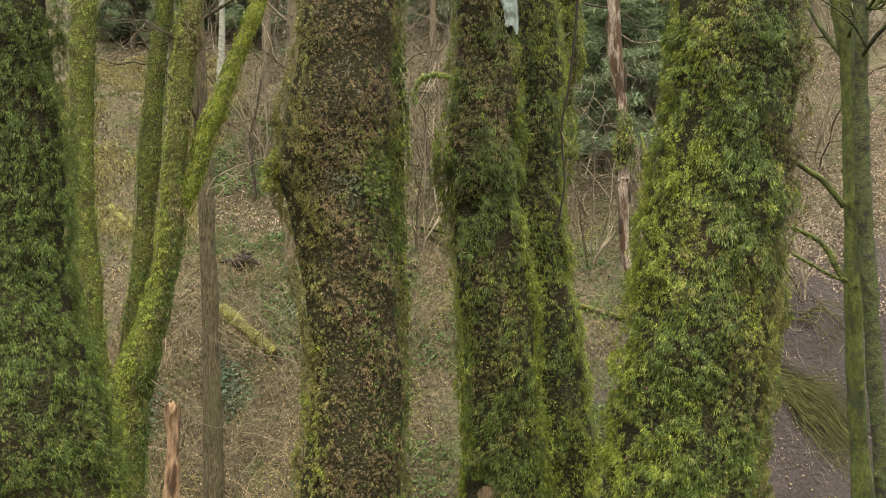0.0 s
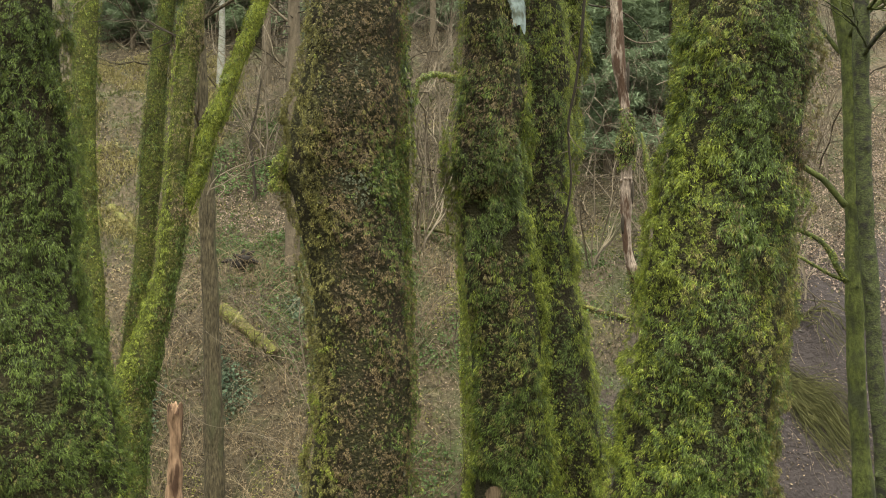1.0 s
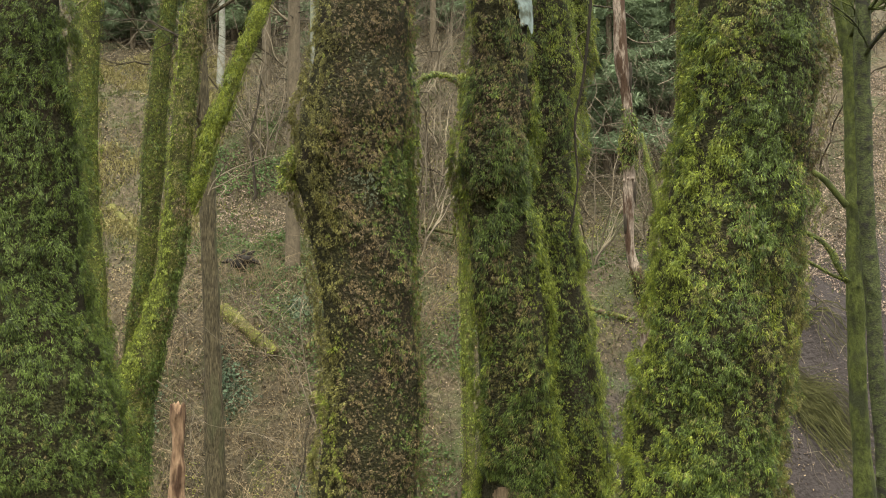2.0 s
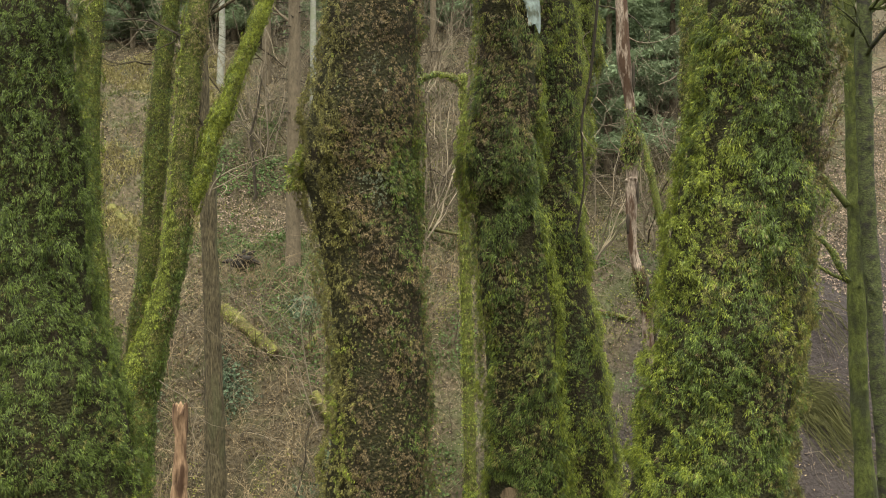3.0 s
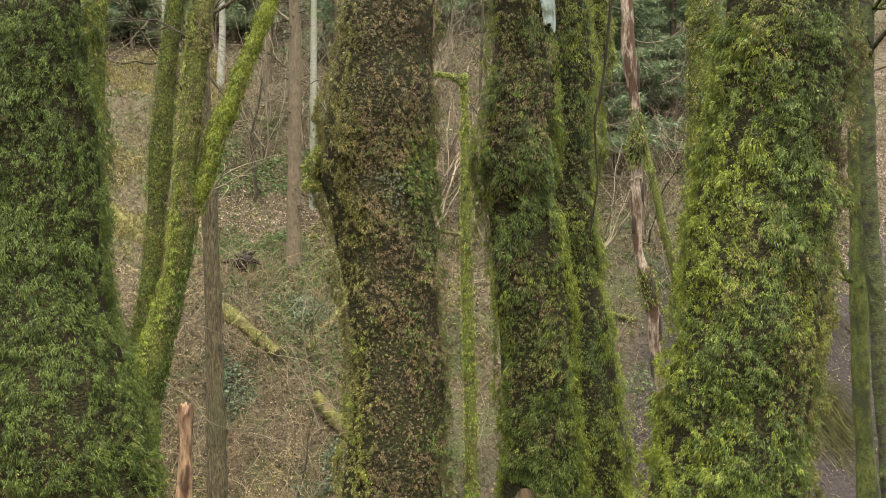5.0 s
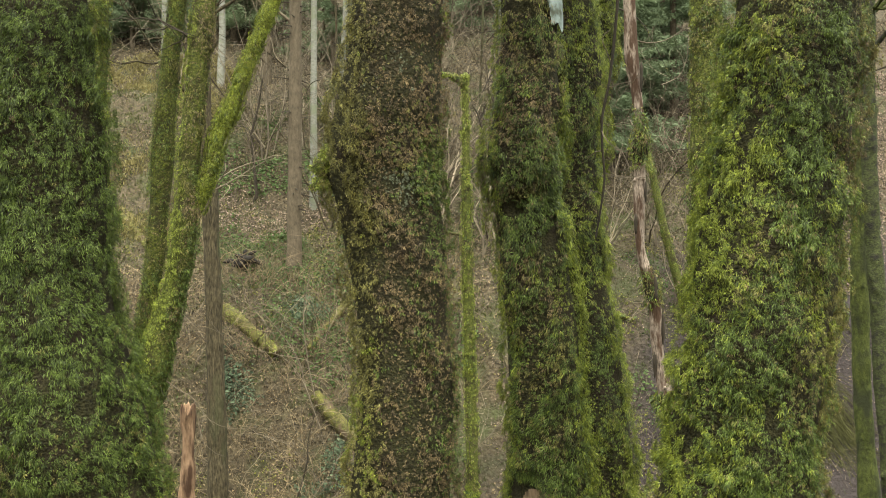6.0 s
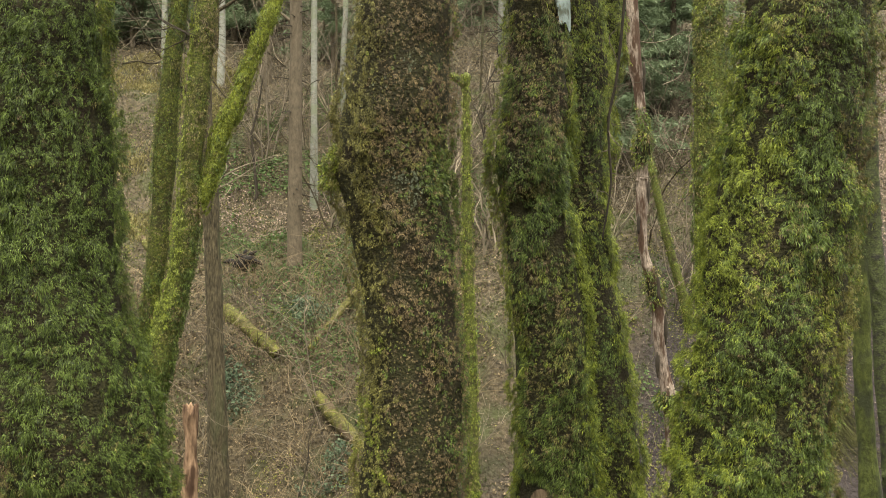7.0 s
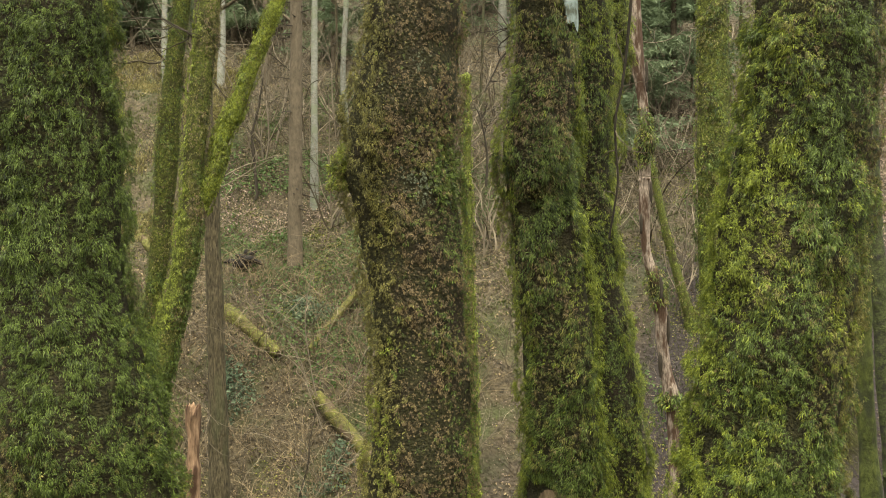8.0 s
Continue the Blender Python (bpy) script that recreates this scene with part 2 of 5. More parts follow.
class Stem:
    """A round, lumpy stem along rows of (x, y, z, radius)."""

    def __init__(self, rows, seed=0, lump=0.06, freq=6.0, dents=(), bald=(), ridge=0.0):
        self.ridge, self.seed = ridge, seed
        self.rows, self.lump, self.dents, self.bald = rows, lump, dents, bald
        self.w = Waves(seed + 100, freq, 3)
        c = spline(rows, np.linspace(0, 1, 200))
        self.length = np.linalg.norm(np.diff(c[:, :3], axis=0), axis=1).sum()
        self.c = c

    def at(self, u, th, lift=0.0):
        c = spline(self.rows, u)
        e = spline(self.rows, np.clip(u + 0.004, 0, 1))[:, :3] - spline(self.rows, np.clip(u - 0.004, 0, 1))[:, :3]
        e /= np.linalg.norm(e, axis=1)[:, None] + 1e-9
        a = np.cross(e, (0.02, 1.0, 0.01))
        a /= np.linalg.norm(a, axis=1)[:, None]
        b = np.cross(a, e)
        n = a * np.cos(th)[:, None] + b * np.sin(th)[:, None]
        r = np.maximum(c[:, 3], 0.002)
        base = c[:, :3] + n * r[:, None]
        grow = r * self.lump * np.clip(self.w(base), -1.6, 1.6) + lift
        if self.ridge:
            tw = th + 0.25 * np.sin(base[:, 2] * 2.1 + self.seed)
            w = sum(np.sin(tw * k + k * 1.7 + self.seed + 0.8 * np.sin(base[:, 2] * (1.3 + 0.31 * k))) / k ** 0.5 for k in (3, 5, 8, 11))
            grow = grow + r * self.ridge * w
        for place, wide, deep in self.dents:
            grow = grow - deep * np.exp(-((base - np.array(place)) ** 2).sum(1) / wide ** 2)
        return base + n * grow[:, None], n, r

    def soup(self, out, around=24, step=0.04, mat=0, cap=True):
        m = max(3, int(self.length / step))
        u, th = np.meshgrid(np.linspace(0, 1, m), np.arange(around) * 2 * np.pi / around, indexing="ij")
        p, _, _ = self.at(u.ravel(), th.ravel())
        i, j = np.meshgrid(np.arange(m - 1), np.arange(around), indexing="ij")
        i, j = i.ravel(), j.ravel()
        k = (j + 1) % around
        q = np.stack([i * around + j, i * around + k, (i + 1) * around + k, (i + 1) * around + j], 1)
        t = None
        if cap:
            c = spline(self.rows, np.array([0.0, 1.0]))[:, :3]
            p = np.vstack([p, c])
            a = np.arange(around)
            b = (a + 1) % around
            t = np.vstack([np.stack([b, a, np.full(around, m * around)], 1),
                           np.stack([a + (m - 1) * around, b + (m - 1) * around, np.full(around, m * around + 1)], 1)])
        out.add(p, q, t, mat)
        return out


def stem_part(name, rows, mat, parent, seed=0, around=24, step=0.04, lump=0.06, freq=6.0, label="", dents=(), bald=(), ridge=0.0):
    st = Stem(rows, seed, lump, freq, dents, bald, ridge)
    st.ob = part(name, st.soup(Soup(), around, step).mesh(name, [mat], True), parent, label)
    return st


def rods(out, paths, radii, sides=3, mat=0):
    """Thin tapering rods along polylines."""
    for pts, rad in zip(paths, radii):
        p = np.asarray(pts, float)
        d = np.gradient(p, axis=0)
        d /= np.linalg.norm(d, axis=1)[:, None] + 1e-9
        a = np.cross(d, (0.31, 0.87, 0.38))
        a /= np.linalg.norm(a, axis=1)[:, None] + 1e-9
        b = np.cross(a, d)
        th = np.arange(sides) * 2 * np.pi / sides
        r = np.asarray(rad, float) if np.ndim(rad) else np.linspace(rad, rad * 0.3, len(p))
        v = p[:, None] + r[:, None, None] * (a[:, None] * np.cos(th)[None, :, None] + b[:, None] * np.sin(th)[None, :, None])
        m = len(p)
        i, j = np.meshgrid(np.arange(m - 1), np.arange(sides), indexing="ij")
        i, j = i.ravel(), j.ravel()
        k = (j + 1) % sides
        out.add(v.reshape(-1, 3), np.stack([i * sides + j, i * sides + k, (i + 1) * sides + k, (i + 1) * sides + j], 1), None, mat)


def grow(r, start, way, length, radius, depth, paths, radii, lift=0.15, wild=0.35, kids=(3, 6), keep=0.55):
    """A bare branch with its side branches."""
    n = max(4, int(5 + depth))
    p, d = np.array(start, float), np.array(way, float)
    d /= np.linalg.norm(d)
    pts = [p.copy()]
    for _ in range(n):
        d = d + r.normal(size=3) * wild / n ** 0.5 + np.array((0, 0, lift)) / n
        d /= np.linalg.norm(d)
        p = p + d * length / n
        pts.append(p.copy())
    paths.append(pts)
    radii.append(np.linspace(radius, radius * 0.45, n + 1))
    if depth > 0:
        for _ in range(r.integers(*kids)):
            i = r.integers(1, n + 1)
            side = r.normal(size=3)
            w = (np.array(pts[i]) - np.array(pts[i - 1])) / (length / n) + side * 0.75
            grow(r, pts[i], w, length * keep * r.uniform(0.7, 1.2), radius * 0.5, depth - 1, paths, radii, lift, wild, kids, keep)


def fronds(stem, seed, tufts, per_tuft, length, width, bias, span=(0.0, 1.0), fluff=0.036, gap=-1.75, droop=1.0, clump=38.0, comb=0.34, dome=0.8, mottle=0.7):
    """Moss: small curved, pointed fronds fanning out of tufts on a stem. bias(normal, place) gives the pull of the four kinds of moss."""
    r = np.random.default_rng(seed)
    c = spline(stem.rows, np.linspace(span[0], span[1], 300))
    w = np.maximum(c[:, 3], 0.01)
    cdf = np.cumsum(w) / w.sum()
    u = span[0] + (span[1] - span[0]) * np.interp(r.uniform(size=tufts), cdf, np.linspace(0, 1, 300))
    th = r.uniform(0, 2 * np.pi, tufts)
    p, n, rad = stem.at(u, th)
    thick, fine, hole, swirl = Waves(seed + 1, clump, 2), Waves(seed + 4, clump * 2.6, 2), Waves(seed + 2, 45, 2), Waves(seed + 3, 7, 3)
    tall = np.array((1.0, 1.0, 0.55))
    keep = hole(p * tall) + 0.4 * r.normal(size=tufts) > gap
    keep &= (n[:, 1] * p[:, 1] + n[:, 0] * p[:, 0] < 0.24 * np.hypot(p[:, 0], p[:, 1])) | (r.uniform(size=tufts) < 0.08)
    for place, wide in stem.bald:
        keep &= ((p - np.array(place)) ** 2 / np.array(wide) ** 2).sum(1) > r.uniform(0.7, 1.2, tufts)
    p, n = p[keep], n[keep]
    m0 = len(p)
    # kind of moss by patch
    k = bias(n, p)
    for i in range(k.shape[1]):
        k[:, i] += mottle * 0.36 * Waves(seed + 10 + i, 8, 3)(p) + mottle * 0.26 * Waves(seed + 30 + i, 28, 2)(p) + 0.34 * r.normal(size=m0)
    kind = k.argmax(1)
    # cushions: broad swellings with finer clumps on them
    puff = np.clip(0.42 + 0.36 * thick(p * tall) + 0.3 * fine(p * tall) + 0.14 * r.normal(size=m0), 0.0, 1.5) * fluff
    size = np.clip(0.85 + 0.28 * thick(p * tall + 3.1) + 0.22 * r.normal(size=m0), 0.4, 1.7) * np.array((1.0, 1.1, 0.85, 0.7, 0.6))[kind]
    side = np.cross(n, (0, 0, 1.0))
    side /= np.linalg.norm(side, axis=1)[:, None] + 1e-6
    down = np.cross(side, n)
    down *= np.where(down[:, 2] > 0, -1, 1)[:, None]
    lead = n * r.uniform(0.3, 0.8, m0)[:, None] + down * (droop * r.uniform(0.35, 1.0, m0))[:, None] + side * (swirl(p) * 0.6 + 0.22 * r.normal(size=m0))[:, None]
    lead /= np.linalg.norm(lead, axis=1)[:, None]
    # to single fronds
    idx = np.repeat(np.arange(m0), per_tuft)
    m = len(idx)
    n, kind, side, down = n[idx], kind[idx], side[idx], down[idx]
    sz = size[idx] * r.uniform(0.6, 1.3, m)
    # each tuft is a small dome: fronds spread from its crown and hang over its rim
    ang, out_ = r.uniform(0, 6.283, m), np.sqrt(r.uniform(0, 1, m))
    fan = side * (np.cos(ang) * out_)[:, None] + down * (np.sin(ang) * out_)[:, None]
    base = p[idx] + n * (puff[idx] + length * dome * size[idx] * (1 - out_ ** 2) * r.uniform(0.6, 1, m))[:, None] + fan * (length * 0.75 * size[idx])[:, None]
    way = lead[idx] + fan * 0.45 + r.normal(size=(m, 3)) * comb
    way /= np.linalg.norm(way, axis=1)[:, None]
    ln = (length * sz)[:, None]
    wd = (width * np.sqrt(sz) * r.uniform(0.6, 1.4, m))[:, None]
    across = np.cross(way, n) + r.normal(size=(m, 3)) * 0.4
    across /= np.linalg.norm(across, axis=1)[:, None] + 1e-6
    mid = base + (way + r.normal(size=(m, 3)) * 0.3) * ln * 0.5
    tip = mid + (way * 0.55 + (down * 0.7 + np.array((0, 0, -0.35))) * 0.6 * droop) * ln * 0.6
    v = np.stack([base, mid - across * wd * 0.55, mid + across * wd * 0.55, tip], 1)
    o = np.arange(m)[:, None] * 4
    t = np.concatenate([o + np.array([0, 2, 1]), o + np.array([1, 2, 3])])
    return v.reshape(-1, 3), t, np.concatenate([kind, kind])


def moss_part(stem, parent, seed, tufts, per_tuft=18, length=0.013, width=0.0021, bias=None, label="", **more):
    v, t, kind = fronds(stem, seed, tufts, per_tuft, length, width, bias, **more)
    ob = part("moss", mesh_from("moss", v, None, t, MOSS, kind), stem.ob, label)
    return tagged(ob, kind="stuff")


def lean_to(bright, deep, olive, brown, side_bright=0.0, side_deep=0.0, low_bright=0.0, high_brown=0.0):
    """Pulls of the kinds of moss: base values, and how they change to the sides of the trunk and with height."""
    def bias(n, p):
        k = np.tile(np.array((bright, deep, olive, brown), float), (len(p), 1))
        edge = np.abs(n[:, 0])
        # rim light at the edges and light from above, painted as bright moss
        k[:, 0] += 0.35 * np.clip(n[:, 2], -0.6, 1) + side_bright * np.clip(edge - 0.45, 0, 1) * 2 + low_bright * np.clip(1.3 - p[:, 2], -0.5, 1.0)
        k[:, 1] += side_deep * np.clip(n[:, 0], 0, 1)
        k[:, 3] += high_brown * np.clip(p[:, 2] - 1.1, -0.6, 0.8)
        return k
    return bias


# ---------------------------------------------------------------- ground
# ground climbs behind the camera: an unseen slope added to block low sky light
PROFILE = [(-300, 80), (-60, 16), (-20, 4.5), (-5, 0.5), (-1.5, 0.1), (4.6, -0.05), (6.2, -0.6), (9.2, -1.75), (12, -3.1), (16, -4.9),
           (19.5, -5.7), (21.5, -5.0), (23, -3.2), (25, -0.6), (27, 1.0), (30, 2.6), (33, 5.6), (38, 9.0), (48, 15), (75, 31), (120, 58), (400, 160), (1500, 200)]
G_BIG, G_MID, G_FINE = Waves(7, 0.35, 2), Waves(8, 1.6, 3), Waves(9, 7, 2)


def ground_z(x, y):
    x, y = np.asarray(x, float), np.asarray(y, float)
    z = np.interp(y, [a for a, _ in PROFILE], [b for _, b in PROFILE])
    p = np.stack([x, y, np.zeros_like(x)], -1)
    far = np.clip((y - 6) / 10, 0.1, 1)
    return z + far * 0.12 * G_BIG(p) + 0.19 * G_MID(p) * far + 0.035 * G_FINE(p)


def grid(xs, ys):
    x, y = np.meshgrid(xs, ys, indexing="ij")
    v = np.stack([x, y, ground_z(x, y)], -1).reshape(-1, 3)
    a, b = len(xs), len(ys)
    i, j = np.meshgrid(np.arange(a - 1), np.arange(b - 1), indexing="ij")
    i, j = i.ravel(), j.ravel()
    return v, np.stack([i * b + j, (i + 1) * b + j, (i + 1) * b + j + 1, i * b + j + 1], 1)


gx = np.concatenate([[-1500, -500, -200, -100, -60, -35], np.linspace(-22, 22, 260), [35, 60, 100, 200, 500, 1500]])
gy = np.concatenate([[-300, -120, -60, -40, -20, -10], np.linspace(-5, 19, 90), np.linspace(19.15, 42, 180), [45, 50, 56, 64, 80, 120, 200, 400, 1500]])
gv, gq = grid(gx, gy)
tagged(new("ground", mesh_from("ground", gv, gq, None, [M_GROUND], None, True)),
       "steep forest floor of brown soil, leaf litter and thin green growth", "ground", kind="structure")


def scatter_on_slope(count, xr, yr, seed, keep=None):
    r = np.random.default_rng(seed)
    x, y = r.uniform(*xr, count), r.uniform(*yr, count)
    if keep:
        k = keep(np.stack([x, y, 0 * x], -1), r)
        x, y = x[k], y[k]
    p = np.stack([x, y, ground_z(x, y)], -1)
    e = 0.1
    nx = (ground_z(x - e, y) - ground_z(x + e, y)) / (2 * e)
    ny = (ground_z(x, y - e) - ground_z(x, y + e)) / (2 * e)
    n = np.stack([nx, ny, np.ones_like(x)], -1)
    return p, n / np.linalg.norm(n, axis=1)[:, None]


def leaves(p, n, seed, size, lift, tilt, aspect=0.6):
    """Small folded leaves lying about points p."""
    r = np.random.default_rng(seed)
    m = len(p)
    n = n + r.normal(size=(m, 3)) * tilt
    n /= np.linalg.norm(n, axis=1)[:, None]
    a = np.cross(n, r.normal(size=(m, 3)))
    a /= np.linalg.norm(a, axis=1)[:, None]
    b = np.cross(n, a)
    s = (size * r.uniform(0.35, 1.5, m))[:, None]
    c = p + n * (lift * r.uniform(0.2, 1, m))[:, None]
    fold = n * s * r.uniform(0.05, 0.25, m)[:, None]
    v = np.stack([c - a * s * 0.5, c - b * s * aspect * 0.5 + fold, c + a * s * 0.5, c + b * s * aspect * 0.5 + fold], 1)
    o = np.arange(m)[:, None] * 4
    return v.reshape(-1, 3), np.concatenate([o + np.array([0, 1, 2]), o + np.array([0, 2, 3])])


patch_w, drift_w, steep_w = Waves(21, 1.1, 3), Waves(20, 3.2, 2), Waves(61, 0.8, 3)


def bare_soil(p):
    """How bare the dark soil is: fully where the gully widens, in part between the trees."""
    x, y = p[:, 0], p[:, 1]
    wide = np.clip((x - 0.32 * (y - 22) - 5.6 + 0.6 * patch_w(p)) / 1.2, 0, 1) * np.clip((28.2 - y + 0.7 * patch_w(p * 1.7)) / 1.6, 0, 1)
    spot = np.clip(1.3 - ((x - 1.1) / 1.6) ** 2 - ((y - 23.2) / 0.9) ** 2 + 0.5 * patch_w(p * 1.7), 0, 1)
    return np.clip(wide + spot + 0.45 * np.clip((x - 3.2) / 1.5, 0, 1) * np.clip((30 - y) / 3, 0, 1), 0, 1)


def litter_here(p, r):
    w = patch_w(p) + 0.5 * drift_w(p) + 0.28 * r.normal(size=len(p))
    return (w > 0.2 - 0.06 * np.clip(p[:, 1] - 25, 0, 6)) & (r.uniform(size=len(p)) > 0.86 * bare_soil(p))


lp, ln_ = scatter_on_slope(260000, (-15, 20), (21, 42), 22, litter_here)
lv, lt = leaves(lp, ln_, 23, 0.063, 0.06, 0.6)
tagged(new("leaf_litter", mesh_from("leaf_litter", lv, None, lt, [M_LITTER])), "fallen brown beech leaves lying on the slope", "leaf litter", kind="stuff")
lp, ln_ = scatter_on_slope(7000, (-8.0, -3.6), (28.2, 31.6), 26, lambda p, r: ((p[:, 0] + 5.6) / 1.8) ** 2 + ((p[:, 1] - 29.7) / 1.3) ** 2 + 0.6 * patch_w(p * 2) + 0.3 * r.normal(size=len(p)) < 1)
lv, lt = leaves(lp, ln_, 27, 0.062, 0.06, 0.5)
tagged(new("leaf_litter", mesh_from("leaf_litter", lv, None, lt, [M_PALELEAF])), "drift of pale pinkish fallen leaves below a sapling", "leaf litter", kind="stuff")
lp, ln_ = scatter_on_slope(90000, (7.5, 20), (25, 38), 28, lambda p, r: (p[:, 1] > 26.2 + 0.6 * patch_w(p)) & (patch_w(p * 1.3) + 0.4 * r.normal(size=len(p)) > -0.3))
lv, lt = leaves(lp, ln_, 29, 0.06, 0.06, 0.5)
tagged(new("leaf_litter", mesh_from("leaf_litter", lv, None, lt, [M_PALELEAF])), "pale fallen leaves above the bare soil", "leaf litter", kind="stuff")
lp, ln_ = scatter_on_slope(30000, (0, 13), (20.5, 28), 64, lambda p, r: r.uniform(size=len(p)) < bare_soil(p) * (0.5 + 0.4 * drift_w(p)))
lv, lt = leaves(lp, ln_, 65, 0.034, 0.03, 0.6)
tagged(new("leaf_litter", mesh_from("leaf_litter", lv, None, lt, [M_PALELEAF])), "scattered bits of pale leaf on dark soil", "leaf litter", kind="stuff")
lp, ln_ = scatter_on_slope(45000, (-10, 11), (19.6, 26), 62, lambda p, r: (steep_w(p) + 0.4 * drift_w(p) + 0.3 * r.normal(size=len(p)) > 0.0) & (r.uniform(size=len(p)) > 0.96 * bare_soil(p)))
lv, lt = leaves(lp, ln_, 63, 0.05, 0.05, 0.7)
tagged(new("leaf_litter", mesh_from("leaf_litter", lv, None, lt, [M_LITTER])), "fallen brown leaves caught on the steep side of the gully", "leaf litter", kind="stuff")
lp, ln_ = scatter_on_slope(12000, (-10, 10), (-7, 20), 24)
lv, lt = leaves(lp, ln_, 25, 0.075, 0.03, 0.4)
tagged(new("leaf_litter", mesh_from("leaf_litter", lv, None, lt, [M_LITTER])), "fallen brown leaves on the bank by the big trees", "leaf litter", kind="stuff")


def blades(p, seed, length, width, spread, mat, per):
    r = np.random.default_rng(seed)
    p = np.repeat(p, per, 0)
    m = len(p)
    p = p + r.normal(size=(m, 3)) * np.array((spread, spread, 0))
    p[:, 2] = ground_z(p[:, 0], p[:, 1]) - 0.01
    way = r.normal(size=(m, 3)) * 0.5 + np.array((0, -0.15, 1))
    way /= np.linalg.norm(way, axis=1)[:, None]
    a = np.cross(way, r.normal(size=(m, 3)))
    a /= np.linalg.norm(a, axis=1)[:, None]
    ln = (length * r.uniform(0.5, 1.4, m))[:, None]
    w = width * r.uniform(0.6, 1.3, m)[:, None]
    top = p + way * ln * 0.6
    tip = top + (way * np.array((1, 1, 0.2)) + np.array((0, 0, -0.2))) * ln * 0.5
    v = np.stack([p - a * w, p + a * w, top - a * w * 0.8, top + a * w * 0.8, tip], 1)
    o = np.arange(m)[:, None] * 5
    return mesh_from("grass", v.reshape(-1, 3), o + np.array([0, 1, 3, 2]), o + np.array([2, 3, 4]), [mat])


grass_w = Waves(31, 0.45, 3)


def growth(p, r, level, noise=0.22):
    """Green growth keeps to the hollows between the drifts of leaves and off the bare soil."""
    return (-patch_w(p) - 0.5 * drift_w(p) + 0.5 * grass_w(p) - 0.05 * p[:, 0] + noise * r.normal(size=len(p)) > level) & (r.uniform(size=len(p)) > 0.97 * bare_soil(p))


gp, _ = scatter_on_slope(21000, (-15, 13), (20.8, 36), 32, lambda p, r: growth(p, r, -0.55, 0.35))
tagged(new("grass", blades(gp, 33, 0.15, 0.009, 0.10, M_GRASS, 6)), "thin yellow-green winter grass on the slope", "grass", kind="stuff")
gp, _ = scatter_on_slope(10000, (-16, -7.5), (28.0, 38), 35, lambda p, r: patch_w(p * 1.4) + 0.5 * drift_w(p) + 0.3 * r.normal(size=len(p)) > -0.25)
tagged(new("dry_grass", blades(gp, 36, 0.2, 0.013, 0.12, M_STRAWGRASS, 7)), "pale straw-yellow dry grass on a bank", "grass", kind="stuff")
hp, hn = scatter_on_slope(170000, (-14, 10), (21, 36), 42, lambda p, r: growth(p, r, 0.85 + 0.06 * np.clip(p[:, 1] - 27, 0, 9)) & ((p[:, 0] > -7.6) | (p[:, 1] < 28)))
hv, ht = leaves(hp, hn, 43, 0.07, 0.2, 0.7, 0.8)
tagged(new("ground_herbs", mesh_from("ground_herbs", hv, None, ht, [M_HERB])), "low dark green bramble and ivy leaves on the slope", "undergrowth", kind="stuff")
hp, hn = scatter_on_slope(4500, (-8.2, -3.2), (30.6, 32.4), 49, lambda p, r: ((p[:, 1] - 31.4) / 0.7) ** 2 + 0.9 * drift_w(p) + 0.3 * r.normal(size=len(p)) < 0.9)
hv, ht = leaves(hp, hn, 50, 0.08, 0.16, 0.7, 0.8)
tagged(new("ground_herbs", mesh_from("ground_herbs", hv, None, ht, [M_GREENHERB])), "strip of fresh green leaves above a drift of litter", "undergrowth", kind="stuff")
hp, hn = scatter_on_slope(90000, (-10, -1.5), (19.8, 26), 45, lambda p, r: steep_w(p * 1.3 + 4.0) + 0.3 * drift_w(p) + 0.25 * r.normal(size=len(p)) > 0.7)
hv, ht = leaves(hp, hn, 46, 0.08, 0.3, 0.9, 0.7)
tagged(new("ground_herbs", mesh_from("ground_herbs", hv, None, ht, [M_FERN])), "clumps of blue-green bramble leaves in the gully", "undergrowth", kind="stuff")
hp, hn = scatter_on_slope(120000, (-12, 9), (19.8, 34), 47, lambda p, r: (steep_w(p * 1.6 - 7.0) + 0.4 * drift_w(p) + 0.15 * r.normal(size=len(p)) > 0.95) & (r.uniform(size=len(p)) > 0.9 * bare_soil(p)))
hv, ht = leaves(hp, hn, 48, 0.05, 0.14, 0.8, 0.5)
tagged(new("ground_moss", mesh_from("ground_moss", hv, None, ht, [M_MOSSHEAP])), "yellow-green cushions of moss on the slope", "moss", kind="stuff")

kp, _ = scatter_on_slope(9000, (-14, 16), (21, 38), 51)
ka = np.random.default_rng(52)
kd = ka.normal(size=(len(kp), 2)) * 0.22
ke = kp.copy()
ke[:, :2] += kd
ke[:, 2] = ground_z(ke[:, 0], ke[:, 1])
out = Soup()
km = (kp + ke) / 2 + ka.normal(size=kp.shape) * 0.04
h = ka.uniform(0.02, 0.12, len(kp))
kp[:, 2] += h * 0.5
km[:, 2] += h
ke[:, 2] += ka.uniform(0.0, 0.15, len(kp))
rods(out, np.stack([kp, km, ke], 1), ka.uniform(0.003, 0.009, len(kp)), 3)
tagged(new("fallen_twigs", out.mesh("fallen_twigs", [M_TWIG])), "fallen dry twigs strewn over the slope", "twigs", kind="stuff")


